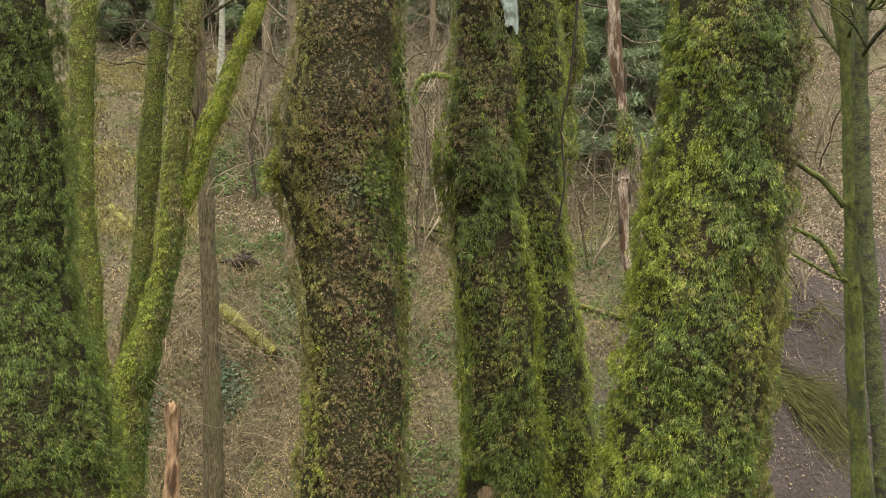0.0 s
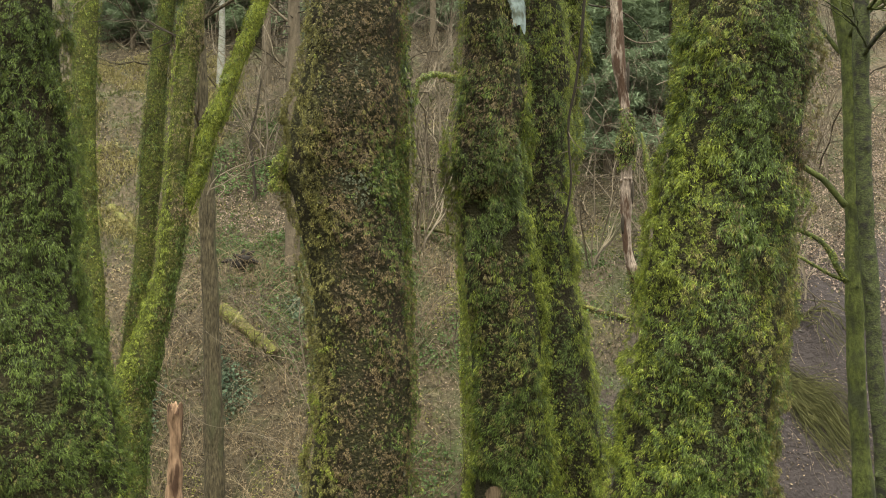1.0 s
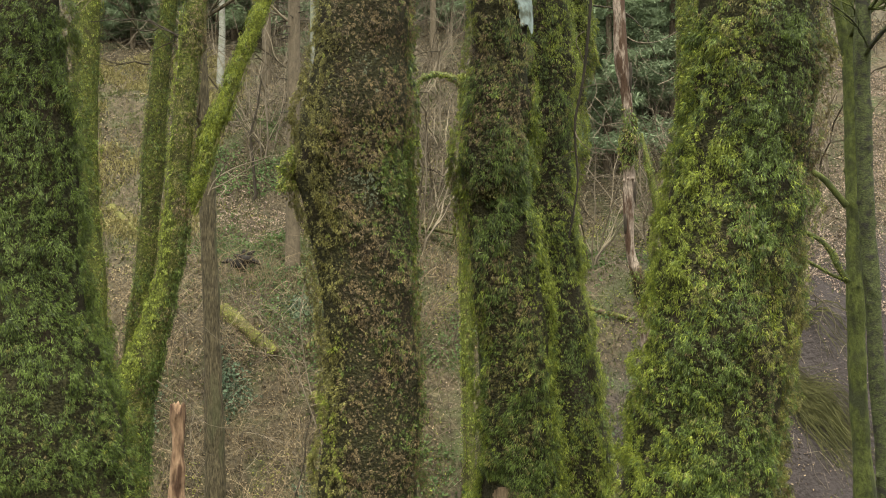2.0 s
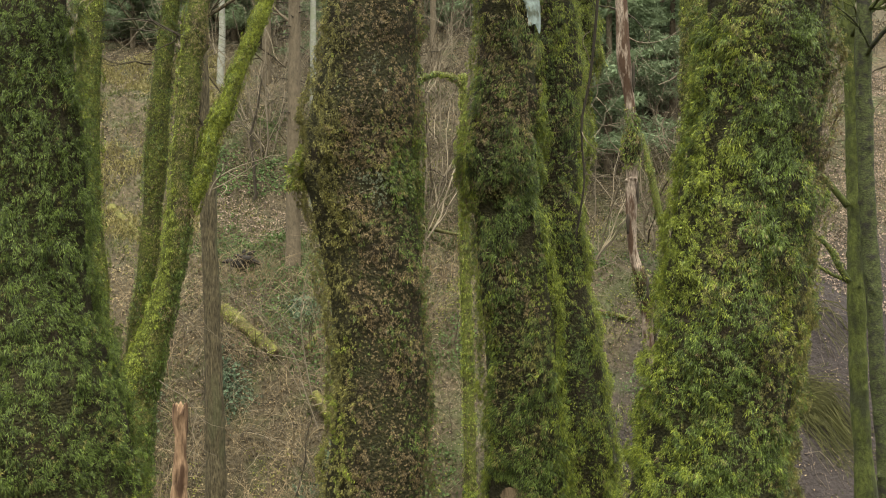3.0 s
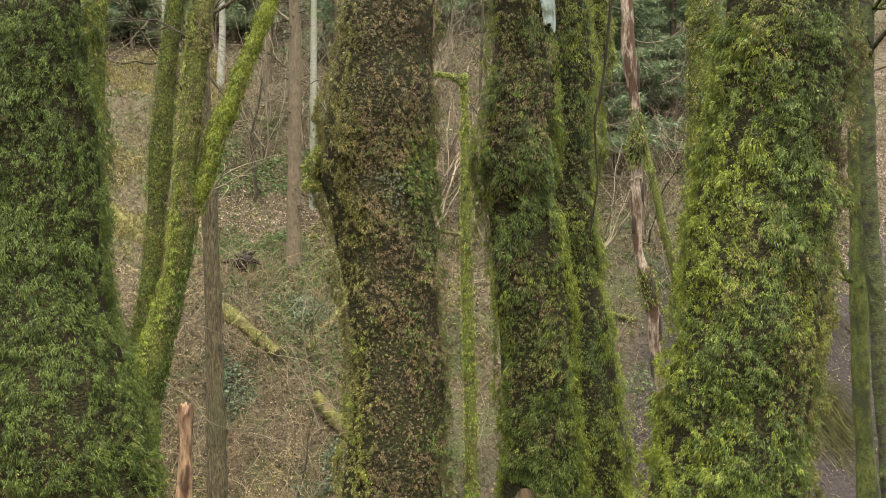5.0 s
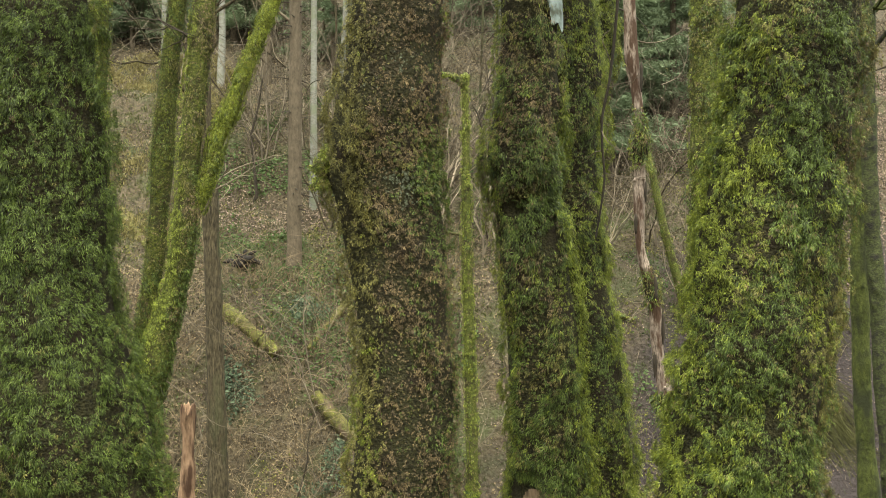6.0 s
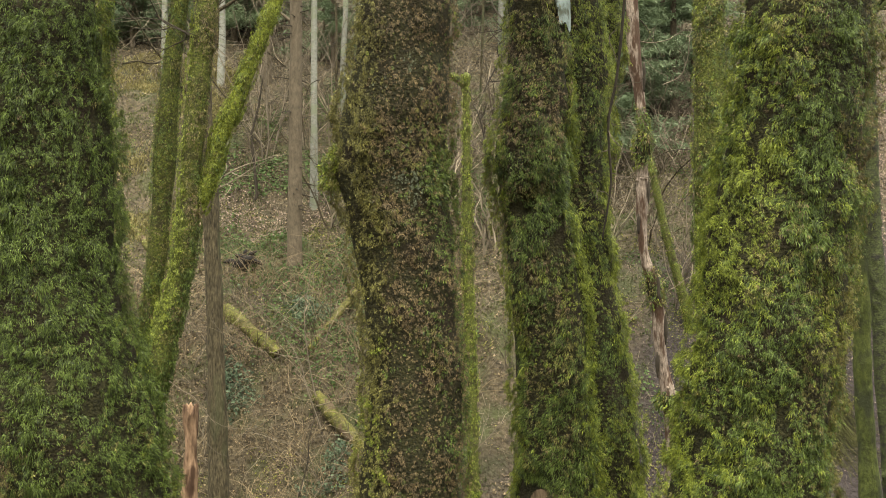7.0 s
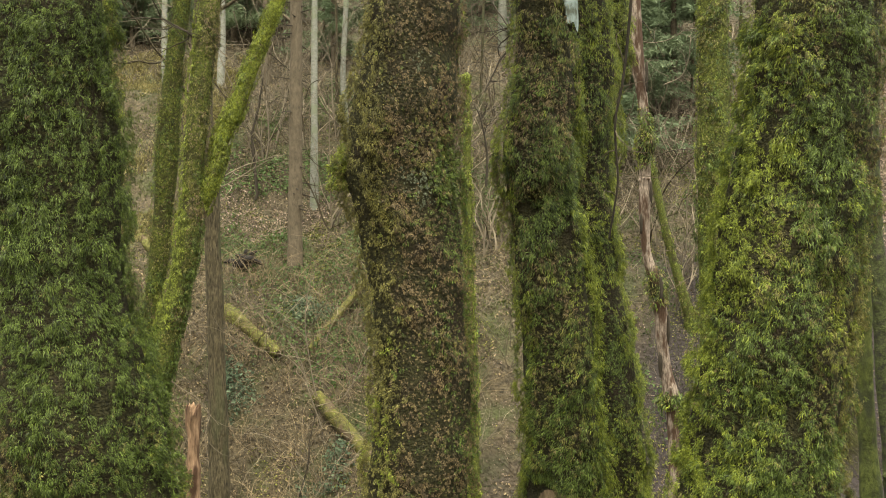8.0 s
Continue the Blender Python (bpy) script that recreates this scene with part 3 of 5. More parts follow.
# ---------------------------------------------------------------- big mossy trees close by
def with_ends(rows, foot_z, top=9.0, flare=1.25, taper=(0.96, 0.85, 0.62, 0.3)):
    """Carry a stem's rows down into the ground and up towards the crown."""
    rows = sorted((tuple(r) for r in rows), key=lambda r: r[2])
    x, y, z, r = rows[0]
    sx = (rows[1][0] - rows[0][0]) / (rows[1][2] - rows[0][2])
    low = [(x - sx * (z - foot_z) * 0.6, y, foot_z - 0.25, r * flare * 1.25), (x - sx * (z - foot_z) * 0.5, y, foot_z + 0.25 * (z - foot_z), r * flare)]
    x, y, z, r = rows[-1]
    sx = (rows[-1][0] - rows[-3][0]) / (rows[-1][2] - rows[-3][2])
    high = [(x + sx * (top - z) * f * 0.7, y + 0.25 * f, z + (top - z) * f, r * k) for f, k in zip((0.12, 0.35, 0.68, 1.0), taper)]
    return low + rows + high


def crown(parent, rows, seed, mat, start=4.5, count=4, length=2.6, radius=0.07, depth=2):
    """Bare limbs with twigs at the upper stem."""
    r = np.random.default_rng(seed)
    top = [q for q in spline(rows, np.linspace(0, 1, 60)) if q[2] > start]
    for _ in range(count):
        q = top[r.integers(len(top))]
        a = r.uniform(0, 6.28)
        paths, radii, out = [], [], Soup()
        grow(r, q[:3], (math.cos(a), math.sin(a), 0.8), length * r.uniform(0.7, 1.2), min(radius, q[3] * 0.6), depth, paths, radii, 0.3, 0.4, (3, 6))
        rods(out, paths, radii, 5)
        part("limb", out.mesh("limb", [mat], True), parent)


def surface_patch(name, st, place, wide, mat, parent, label):
    """A thin crust on a stem's surface round a place, with an uneven rim."""
    r = np.random.default_rng(5)
    u, th = r.uniform(size=20000), r.uniform(0, 6.283, 20000)
    p, _, _ = st.at(u, th)
    i = ((p - np.array(place)) ** 2).sum(1).argmin()
    rad = spline(st.rows, np.array([u[i]]))[0, 3]
    du, dt, m = wide[2] * 1.4 / st.length, min(1.5, wide[0] * 1.4 / rad), 40
    a, b = np.meshgrid(np.linspace(u[i] - du, u[i] + du, m), np.linspace(th[i] - dt, th[i] + dt, m), indexing="ij")
    p, _, _ = st.at(a.ravel(), b.ravel(), 0.024)
    rim = Waves(77, 25, 2)(p)
    d = ((np.linspace(-1.4, 1.4, m)[:, None] ** 2) + np.linspace(-1.4, 1.4, m)[None, :] ** 2).ravel() + 0.8 * rim
    i, j = np.meshgrid(np.arange(m - 1), np.arange(m - 1), indexing="ij")
    i, j = i.ravel(), j.ravel()
    q = np.stack([i * m + j, i * m + j + 1, (i + 1) * m + j + 1, (i + 1) * m + j], 1)
    q = q[(d[q] < 1).all(1)]
    part(name, mesh_from(name, p, q, None, [mat], None, True), st.ob, label)


def big_tree(rows, seed, tufts, bias, label, foot=-0.05, lump=0.07, extra=(), dents=(), bald=(), patches=(), **more):
    rows = with_ends([(x, y, z, w - 0.42 * more.get("fluff", 0.036) - 0.9 * more.get("length", 0.013) + 0.006) for x, y, z, w in rows], foot)
    top = thing("mossy_tree", (rows[1][0], rows[1][1], foot), label, "tree", "big mossy trees")
    inv = Matrix.Translation(top.location).inverted()
    st = stem_part("trunk", rows, M_TRUNK, top, seed, 48, 0.06, lump, 6.0, "", dents, bald)
    for pname, place, wide, mat, plabel in patches:
        surface_patch(pname, st, place, wide, mat, top, plabel)
    lo = next(i for i in range(1000) if spline(rows, np.array([i / 1000]))[0, 2] > 1.5 - 0.31 * rows[3][1]) / 1000
    hi = next(i for i in range(1000) if spline(rows, np.array([i / 1000]))[0, 2] > 1.65 + 0.26 * rows[3][1]) / 1000
    moss_part(st, top, seed + 5, tufts, bias=bias, span=(lo, hi), **more)
    moss_part(st, top, seed + 6, tufts // 6, bias=bias, span=(hi, min(1, hi + 0.3)), per_tuft=8, length=0.05, width=0.013)
    for i, (rows2, frac, bias2) in enumerate(extra):
        rows2 = [(x, y, z, max(0.012, w - 0.42 * more.get("fluff", 0.036) - 0.4 * more.get("length", 0.0165))) for x, y, z, w in rows2]
        s2 = stem_part("side_stem", rows2, M_TRUNK, top, seed + 20 + i, 40, 0.06, lump, 6.0)
        moss_part(s2, top, seed + 25 + i, int(tufts * frac), bias=bias2, **more)
    crown(top, rows, seed + 40, M_TRUNK)
    for ch in top.children:
        ch.matrix_parent_inverse = inv
    return top, st


L_ROWS = [
    (-1.699, 3.5, 2.4, 0.26),
    (-1.683, 3.5, 2.196, 0.254),
    (-1.673, 3.5, 1.992, 0.254),
    (-1.665, 3.5, 1.788, 0.252),
    (-1.651, 3.5, 1.584, 0.246),
    (-1.627, 3.5, 1.38, 0.249),
    (-1.597, 3.5, 1.176, 0.27),
    (-1.561, 3.5, 0.972, 0.291),
    (-1.508, 3.5, 0.767, 0.283),
    (-1.473, 3.5, 0.6, 0.285),
]
C_ROWS = [
    (-0.337, 3.36, 2.381, 0.173),
    (-0.351, 3.36, 2.181, 0.175),
    (-0.366, 3.36, 1.982, 0.192),
    (-0.376, 3.36, 1.862, 0.196),
    (-0.372, 3.36, 1.722, 0.188),
    (-0.35, 3.36, 1.582, 0.186),
    (-0.322, 3.36, 1.382, 0.186),
    (-0.308, 3.36, 1.182, 0.18),
    (-0.303, 3.36, 0.982, 0.179),
    (-0.308, 3.36, 0.783, 0.184),
    (-0.318, 3.36, 0.619, 0.19),
]
C_TWIN = [
    (-0.319, 5.2, 2.864, 0.096),
    (-0.315, 5.2, 2.555, 0.099),
    (-0.306, 5.2, 2.245, 0.108),
    (-0.3, 5.2, 1.936, 0.114),
    (-0.3, 5.2, 1.627, 0.114),
    (-0.303, 5.2, 1.318, 0.111),
    (-0.309, 5.2, 1.008, 0.111),
    (-0.317, 5.2, 0.699, 0.113),
    (-0.328, 5.2, 0.136, 0.118),
]
D_ROWS = [
    (0.168, 3.86, 2.512, 0.131),
    (0.166, 3.86, 2.283, 0.132),
    (0.163, 3.86, 2.099, 0.149),
    (0.152, 3.86, 1.939, 0.165),
    (0.149, 3.86, 1.824, 0.168),
    (0.153, 3.86, 1.709, 0.153),
    (0.17, 3.86, 1.594, 0.149),
    (0.192, 3.86, 1.365, 0.148),
    (0.216, 3.86, 1.135, 0.156),
    (0.231, 3.86, 0.905, 0.164),
    (0.246, 3.86, 0.676, 0.172),
    (0.249, 3.86, 0.488, 0.176),
]
E_ROWS = [
    (0.405, 4.52, 2.686, 0.133),
    (0.423, 4.52, 2.417, 0.152),
    (0.426, 4.52, 2.148, 0.155),
    (0.429, 4.52, 1.879, 0.157),
    (0.438, 4.52, 1.61, 0.159),
    (0.458, 4.52, 1.341, 0.165),
    (0.493, 4.52, 1.073, 0.168),
    (0.528, 4.52, 0.804, 0.176),
    (0.548, 4.52, 0.535, 0.183),
    (0.557, 4.52, 0.314, 0.186),
]
E_TWIN = [
    (0.599, 4.72, 2.738, 0.091),
    (0.584, 4.72, 2.457, 0.104),
    (0.554, 4.72, 2.177, 0.102),
    (0.524, 4.72, 1.896, 0.1),
    (0.487, 4.72, 1.559, 0.105),
]
R_ROWS = [
    (0.988, 3.16, 2.329, 0.211),
    (0.979, 3.16, 2.141, 0.216),
    (0.96, 3.16, 1.953, 0.22),
    (0.934, 3.16, 1.765, 0.227),
    (0.905, 3.16, 1.577, 0.243),
    (0.874, 3.16, 1.389, 0.256),
    (0.841, 3.16, 1.201, 0.253),
    (0.821, 3.16, 1.013, 0.254),
    (0.803, 3.16, 0.825, 0.254),
    (0.789, 3.16, 0.671, 0.256),
]
R_TWIN = [
    (1.135, 3.42, 1.502, 0.065),
    (1.141, 3.42, 1.319, 0.071),
    (1.13, 3.42, 1.136, 0.07),
    (1.117, 3.42, 0.973, 0.067),
    (1.092, 3.42, 0.77, 0.063),
    (1.081, 3.42, 0.603, 0.062),
]


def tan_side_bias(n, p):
    """Mostly deep green, rim light painted as bright moss along one flank, with a tan patch on the other."""
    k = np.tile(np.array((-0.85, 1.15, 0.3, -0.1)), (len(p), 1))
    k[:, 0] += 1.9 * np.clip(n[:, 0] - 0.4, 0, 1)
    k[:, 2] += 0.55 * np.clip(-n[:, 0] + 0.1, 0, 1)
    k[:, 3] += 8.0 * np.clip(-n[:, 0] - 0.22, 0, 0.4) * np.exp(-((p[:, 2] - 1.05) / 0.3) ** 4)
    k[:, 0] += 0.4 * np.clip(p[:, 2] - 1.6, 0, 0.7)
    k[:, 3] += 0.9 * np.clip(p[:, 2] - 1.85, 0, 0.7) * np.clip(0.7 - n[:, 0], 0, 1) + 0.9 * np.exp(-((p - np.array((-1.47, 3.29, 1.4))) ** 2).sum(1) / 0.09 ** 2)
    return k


def brown_bias(n, p):
    """Short brown and olive moss, edge light painted golden along one flank and green along the other, with crusts of
    grey lichen.
    """
    k = np.tile(np.array((-0.95, 0.1, 0.15, 0.8, -0.55)), (len(p), 1))
    left = np.clip(-n[:, 0] - 0.12, 0, 0.6)
    k[:, 0] += 4.4 * left * np.clip(1.9 - p[:, 2], 0.6, 1.0) + 0.35 * np.clip(1.0 - p[:, 2], 0, 1)
    k[:, 1] += 0.8 * np.clip(n[:, 0] - 0.4, 0, 1) + 0.5 * np.exp(-((p[:, 2] - 1.55) / 0.22) ** 2)
    k[:, 3] += 0.3 * np.exp(-((p[:, 2] - 1.3) / 0.35) ** 2)
    k[:, 0] += 2.2 * np.clip(n[:, 0] - 0.55, 0, 1)
    k[:, 2] += 3.6 * left + 0.4 * np.clip(0.95 - p[:, 2], 0, 1)
    for place, wide in (((-0.294, 3.19, 1.66), 0.05), ((-0.30, 3.19, 1.72), 0.04), ((-0.37, 3.18, 1.74), 0.05), ((-0.33, 3.18, 2.13), 0.05), ((-0.42, 3.2, 2.02), 0.04)):
        k[:, 4] += 1.9 * np.exp(-((p - np.array(place)) ** 2).sum(1) / wide ** 2)
    return k


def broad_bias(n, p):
    """Light on the flank painted as bright moss, deep green along the middle and low down, brownish higher up and
    golden at the far edge.
    """
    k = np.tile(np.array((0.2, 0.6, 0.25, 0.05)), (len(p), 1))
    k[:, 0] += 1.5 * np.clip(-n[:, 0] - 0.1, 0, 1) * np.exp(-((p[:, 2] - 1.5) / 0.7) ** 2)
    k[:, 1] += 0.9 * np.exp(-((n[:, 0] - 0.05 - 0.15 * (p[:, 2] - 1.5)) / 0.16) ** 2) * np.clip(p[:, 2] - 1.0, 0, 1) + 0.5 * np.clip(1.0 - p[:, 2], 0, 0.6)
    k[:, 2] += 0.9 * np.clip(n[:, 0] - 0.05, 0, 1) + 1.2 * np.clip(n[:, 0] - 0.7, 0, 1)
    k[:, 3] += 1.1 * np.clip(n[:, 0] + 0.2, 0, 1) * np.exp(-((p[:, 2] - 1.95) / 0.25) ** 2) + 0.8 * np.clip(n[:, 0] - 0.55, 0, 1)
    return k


TUFTS = 14500
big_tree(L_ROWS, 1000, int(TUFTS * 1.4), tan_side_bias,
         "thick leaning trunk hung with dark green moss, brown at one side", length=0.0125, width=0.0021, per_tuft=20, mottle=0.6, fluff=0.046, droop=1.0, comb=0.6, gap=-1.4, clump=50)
big_tree(C_ROWS, 2000, int(TUFTS * 1.2), brown_bias,
         "swollen trunk with short brown and olive moss and a burl",
         dents=[((-0.564, 3.340, 1.756), 0.045, -0.03), ((-0.350, 3.200, 1.864), 0.12, 0.02)],
         extra=[([
    (-0.549, 3.33, 1.855, 0.03),
    (-0.568, 3.33, 1.809, 0.034),
    (-0.584, 3.33, 1.769, 0.03),
    (-0.598, 3.33, 1.74, 0.02),
    (-0.602, 3.33, 1.708, 0.01),
], 0.04, lean_to(0.9, 0.1, 0.3, -0.2))], length=0.0095, width=0.0025, per_tuft=20, fluff=0.03, comb=0.7, droop=0.7, gap=-1.9, mottle=0.55)
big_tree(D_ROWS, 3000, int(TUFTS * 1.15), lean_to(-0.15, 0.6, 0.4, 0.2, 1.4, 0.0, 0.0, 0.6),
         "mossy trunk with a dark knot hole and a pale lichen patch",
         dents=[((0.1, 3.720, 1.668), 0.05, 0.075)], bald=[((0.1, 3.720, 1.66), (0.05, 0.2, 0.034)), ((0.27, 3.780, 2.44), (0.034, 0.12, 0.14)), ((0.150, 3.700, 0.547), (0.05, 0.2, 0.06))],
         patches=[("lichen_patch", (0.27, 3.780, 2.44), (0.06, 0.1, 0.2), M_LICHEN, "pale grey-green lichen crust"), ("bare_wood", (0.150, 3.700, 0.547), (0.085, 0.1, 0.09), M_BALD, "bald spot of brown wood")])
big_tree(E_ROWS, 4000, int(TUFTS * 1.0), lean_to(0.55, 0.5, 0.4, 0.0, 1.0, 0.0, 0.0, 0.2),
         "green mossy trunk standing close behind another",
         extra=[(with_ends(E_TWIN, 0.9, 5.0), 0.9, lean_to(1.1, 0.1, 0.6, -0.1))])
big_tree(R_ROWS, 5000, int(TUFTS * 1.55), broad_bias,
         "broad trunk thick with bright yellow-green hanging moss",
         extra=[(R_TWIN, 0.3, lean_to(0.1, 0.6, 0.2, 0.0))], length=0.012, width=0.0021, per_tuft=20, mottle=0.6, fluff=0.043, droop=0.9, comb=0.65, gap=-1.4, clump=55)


# ---------------------------------------------------------------- trees of the middle distance
def mid_tree(name, rows, seed, label, mat, foot=None, tufts=2500, bias=None, arms=(), top=9.0, length=0.018, width=0.006, crown_from=4.0, group="", lump=0.06, flare=1.15, crown_count=6, ridge=0.0, arm_mat=None, arm_bias=None, knots=0):
    rows = sorted((tuple(r) for r in rows), key=lambda r: r[2])
    fz = float(ground_z(rows[0][0], rows[0][1])) if foot is None else foot
    thin = 0.016 if tufts and bias else 0.0
    rows = with_ends([(x, y, z, w - thin) for x, y, z, w in rows], fz, top, flare)
    ob = thing(name, (rows[1][0], rows[1][1], fz), label, "tree", group)
    inv = Matrix.Translation(ob.location).inverted()
    dents = []
    if knots:
        kr = np.random.default_rng(seed + 3)
        tmp = Stem(rows, seed, lump, 5.0)
        kp_, _, _ = tmp.at(kr.uniform(0.1, 0.75, knots), kr.uniform(0, 6.28, knots))
        dents = [(tuple(q), 0.045, -0.035) for q in kp_]
    st = stem_part("trunk", rows, mat, ob, seed, 48 if ridge else 24, 0.06 if ridge else 0.09, lump, 5.0, ridge=ridge, dents=dents)
    if tufts and bias:
        us = np.linspace(0.03, 0.9, 300)
        c = spline(rows, us)
        seen = us[(c[:, 2] < 1.75 + 0.27 * c[:, 1]) & (c[:, 2] > 1.1 - 0.28 * c[:, 1])]
        moss_part(st, ob, seed + 5, int(tufts * 0.6), 10, length, width, bias, span=(seen[0], seen[-1]), fluff=0.024, clump=26, dome=0.5)
    for i, (arm_rows, n) in enumerate(arms):
        arm_rows = [(x, y, z, w - (0.016 if n else 0.0)) for x, y, z, w in arm_rows]
        s2 = stem_part("branch", arm_rows, arm_mat or mat, ob, seed + 10 + i, 20, 0.06, lump, 6.0)
        if n:
            moss_part(s2, ob, seed + 15 + i, int(n * 0.7), 10, length, width, arm_bias or bias, fluff=0.024, clump=26, dome=0.5)
    if crown_count:
        crown(ob, rows, seed + 40, M_TWIG if mat is M_BEECH else mat, crown_from, crown_count, 2.2, 0.05)
    for ch in ob.children:
        ch.matrix_parent_inverse = inv
    return ob


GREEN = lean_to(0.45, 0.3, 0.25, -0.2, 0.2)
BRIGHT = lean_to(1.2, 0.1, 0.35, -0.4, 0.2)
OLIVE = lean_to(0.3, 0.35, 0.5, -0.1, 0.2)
M_ROWS = [
    (-2.477, 9.4, 3.966, 0.106),
    (-2.513, 9.4, 3.686, 0.12),
    (-2.547, 9.4, 3.407, 0.131),
    (-2.605, 9.4, 2.847, 0.129),
    (-2.653, 9.4, 2.288, 0.12),
    (-2.664, 9.4, 2.009, 0.115),
    (-2.695, 9.4, 1.729, 0.134),
    (-2.717, 9.4, 1.45, 0.129),
    (-2.773, 9.4, 1.17, 0.129),
    (-2.846, 9.4, 0.891, 0.145),
    (-2.93, 9.4, 0.611, 0.157),
    (-3.025, 9.4, 0.331, 0.19),
    (-3.123, 9.4, 0.052, 0.21),
    (-3.123, 9.4, -0.228, 0.193),
    (-3.114, 9.4, -0.507, 0.173),
    (-3.114, 9.4, -0.966, 0.162),
]
M_ARM = [
    (-1.818, 9.45, 3.979, 0.081),
    (-1.928, 9.45, 3.698, 0.084),
    (-2.052, 9.45, 3.417, 0.09),
    (-2.147, 9.45, 3.136, 0.09),
    (-2.262, 9.45, 2.855, 0.104),
    (-2.392, 9.45, 2.574, 0.098),
    (-2.428, 9.45, 2.377, 0.096),
    (-2.501, 9.45, 2.124, 0.096),
    (-2.619, 9.45, 1.899, 0.101),
]
L2_ROWS = [
    (-3.582, 9.5, 3.992, 0.124),
    (-3.605, 9.5, 3.427, 0.136),
    (-3.616, 9.5, 2.862, 0.136),
    (-3.619, 9.5, 2.297, 0.138),
    (-3.605, 9.5, 1.732, 0.147),
    (-3.554, 9.5, 1.167, 0.153),
    (-3.523, 9.5, 0.602, 0.161),
    (-3.441, 9.5, 0.037, 0.17),
    (-3.314, 9.5, -0.992, 0.184),
]
L3_ROWS = [
    (-2.865, 9.8, 4.071, 0.102),
    (-2.941, 9.8, 3.488, 0.102),
    (-2.996, 9.8, 2.905, 0.117),
    (-3.031, 9.8, 2.322, 0.122),
    (-3.072, 9.8, 1.739, 0.117),
    (-3.142, 9.8, 1.156, 0.111),
    (-3.232, 9.8, 0.573, 0.108),
    (-3.293, 9.8, -0.01, 0.111),
    (-3.299, 9.8, -1.071, 0.128),
]
F_ROWS = [
    (2.02, 7.9, 3.56, 0.133),
    (2.025, 7.9, 3.093, 0.138),
    (2.023, 7.9, 2.626, 0.136),
    (2.013, 7.9, 2.159, 0.136),
    (2.023, 7.9, 1.691, 0.14),
    (2.044, 7.9, 0.757, 0.147),
    (2.083, 7.9, -0.56, 0.164),
]
B_ROWS = [
    (-5.4, 20.8, 6.956, 0.155),
    (-5.307, 20.8, 4.482, 0.161),
    (-5.196, 20.8, 3.121, 0.173),
    (-5.165, 20.8, 2.007, 0.179),
    (-5.116, 20.8, 0.77, 0.179),
    (-5.085, 20.8, -0.467, 0.186),
    (-5.048, 20.8, -1.704, 0.198),
    (-5.029, 20.8, -2.941, 0.216),
    (-5.01, 20.8, -3.956, 0.235),
]
RTA_ROWS = [
    (7.447, 17.5, 5.049, 0.13),
    (7.484, 17.5, 4.008, 0.135),
    (7.505, 17.5, 2.968, 0.135),
    (7.551, 17.5, 1.927, 0.151),
    (7.562, 17.5, 0.886, 0.161),
    (7.583, 17.5, -0.155, 0.161),
    (7.614, 17.5, -1.196, 0.161),
    (7.676, 17.5, -2.237, 0.172),
    (7.739, 17.5, -3.09, 0.193),
]
RTB_ROWS = [
    (7.389, 16.8, 5.907, 0.135),
    (7.374, 16.8, 4.907, 0.14),
    (7.394, 16.8, 3.908, 0.14),
    (7.419, 16.8, 2.909, 0.135),
    (7.469, 16.8, 1.91, 0.135),
    (7.539, 16.8, 0.91, 0.135),
    (7.603, 16.8, -0.089, 0.13),
    (7.662, 16.8, -1.088, 0.135),
    (7.745, 16.8, -2.087, 0.135),
    (7.805, 16.8, -2.907, 0.14),
]
SPRUCE_ROWS = [
    (-4.281, 27.2, 8.612, 0.169),
    (-4.289, 27.2, 6.677, 0.177),
    (-4.297, 27.2, 4.58, 0.185),
    (-4.313, 27.2, 2.484, 0.201),
    (-4.313, 27.2, 0.71, 0.234),
]
THIN_ROWS = [
    (0.409, 22, 5.428, 0.078),
    (0.428, 22, 4.645, 0.098),
    (0.435, 22, 3.34, 0.117),
    (0.448, 22, 2.035, 0.131),
    (0.468, 22, 0.991, 0.137),
    (0.513, 22, -0.575, 0.144),
    (0.546, 22, -1.88, 0.15),
    (0.605, 22, -4.256, 0.157),
]
LEAN_ROWS = [
    (5.478, 25.2, 3.461, 0.105),
    (5.763, 25.2, 2.114, 0.12),
    (5.95, 25.2, 1.365, 0.127),
    (6.242, 25.2, 0.317, 0.15),
    (6.422, 25.2, -0.282, 0.15),
]


def arm(points, r0, r1):
    return [(*p, r0 + (r1 - r0) * i / (len(points) - 1)) for i, p in enumerate(points)]


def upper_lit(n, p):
    """Light and shade painted with moss: bright on the sides that face up and to the open, dark and brown on the
    undersides.
    """
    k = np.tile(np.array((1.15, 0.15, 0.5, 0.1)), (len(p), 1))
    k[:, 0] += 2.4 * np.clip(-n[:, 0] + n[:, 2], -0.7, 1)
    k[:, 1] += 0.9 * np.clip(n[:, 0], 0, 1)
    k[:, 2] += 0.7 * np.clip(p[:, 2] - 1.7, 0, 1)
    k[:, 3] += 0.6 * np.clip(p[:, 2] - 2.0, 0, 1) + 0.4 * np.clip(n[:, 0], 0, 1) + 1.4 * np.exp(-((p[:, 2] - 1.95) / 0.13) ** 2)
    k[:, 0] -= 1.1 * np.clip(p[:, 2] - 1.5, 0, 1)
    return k


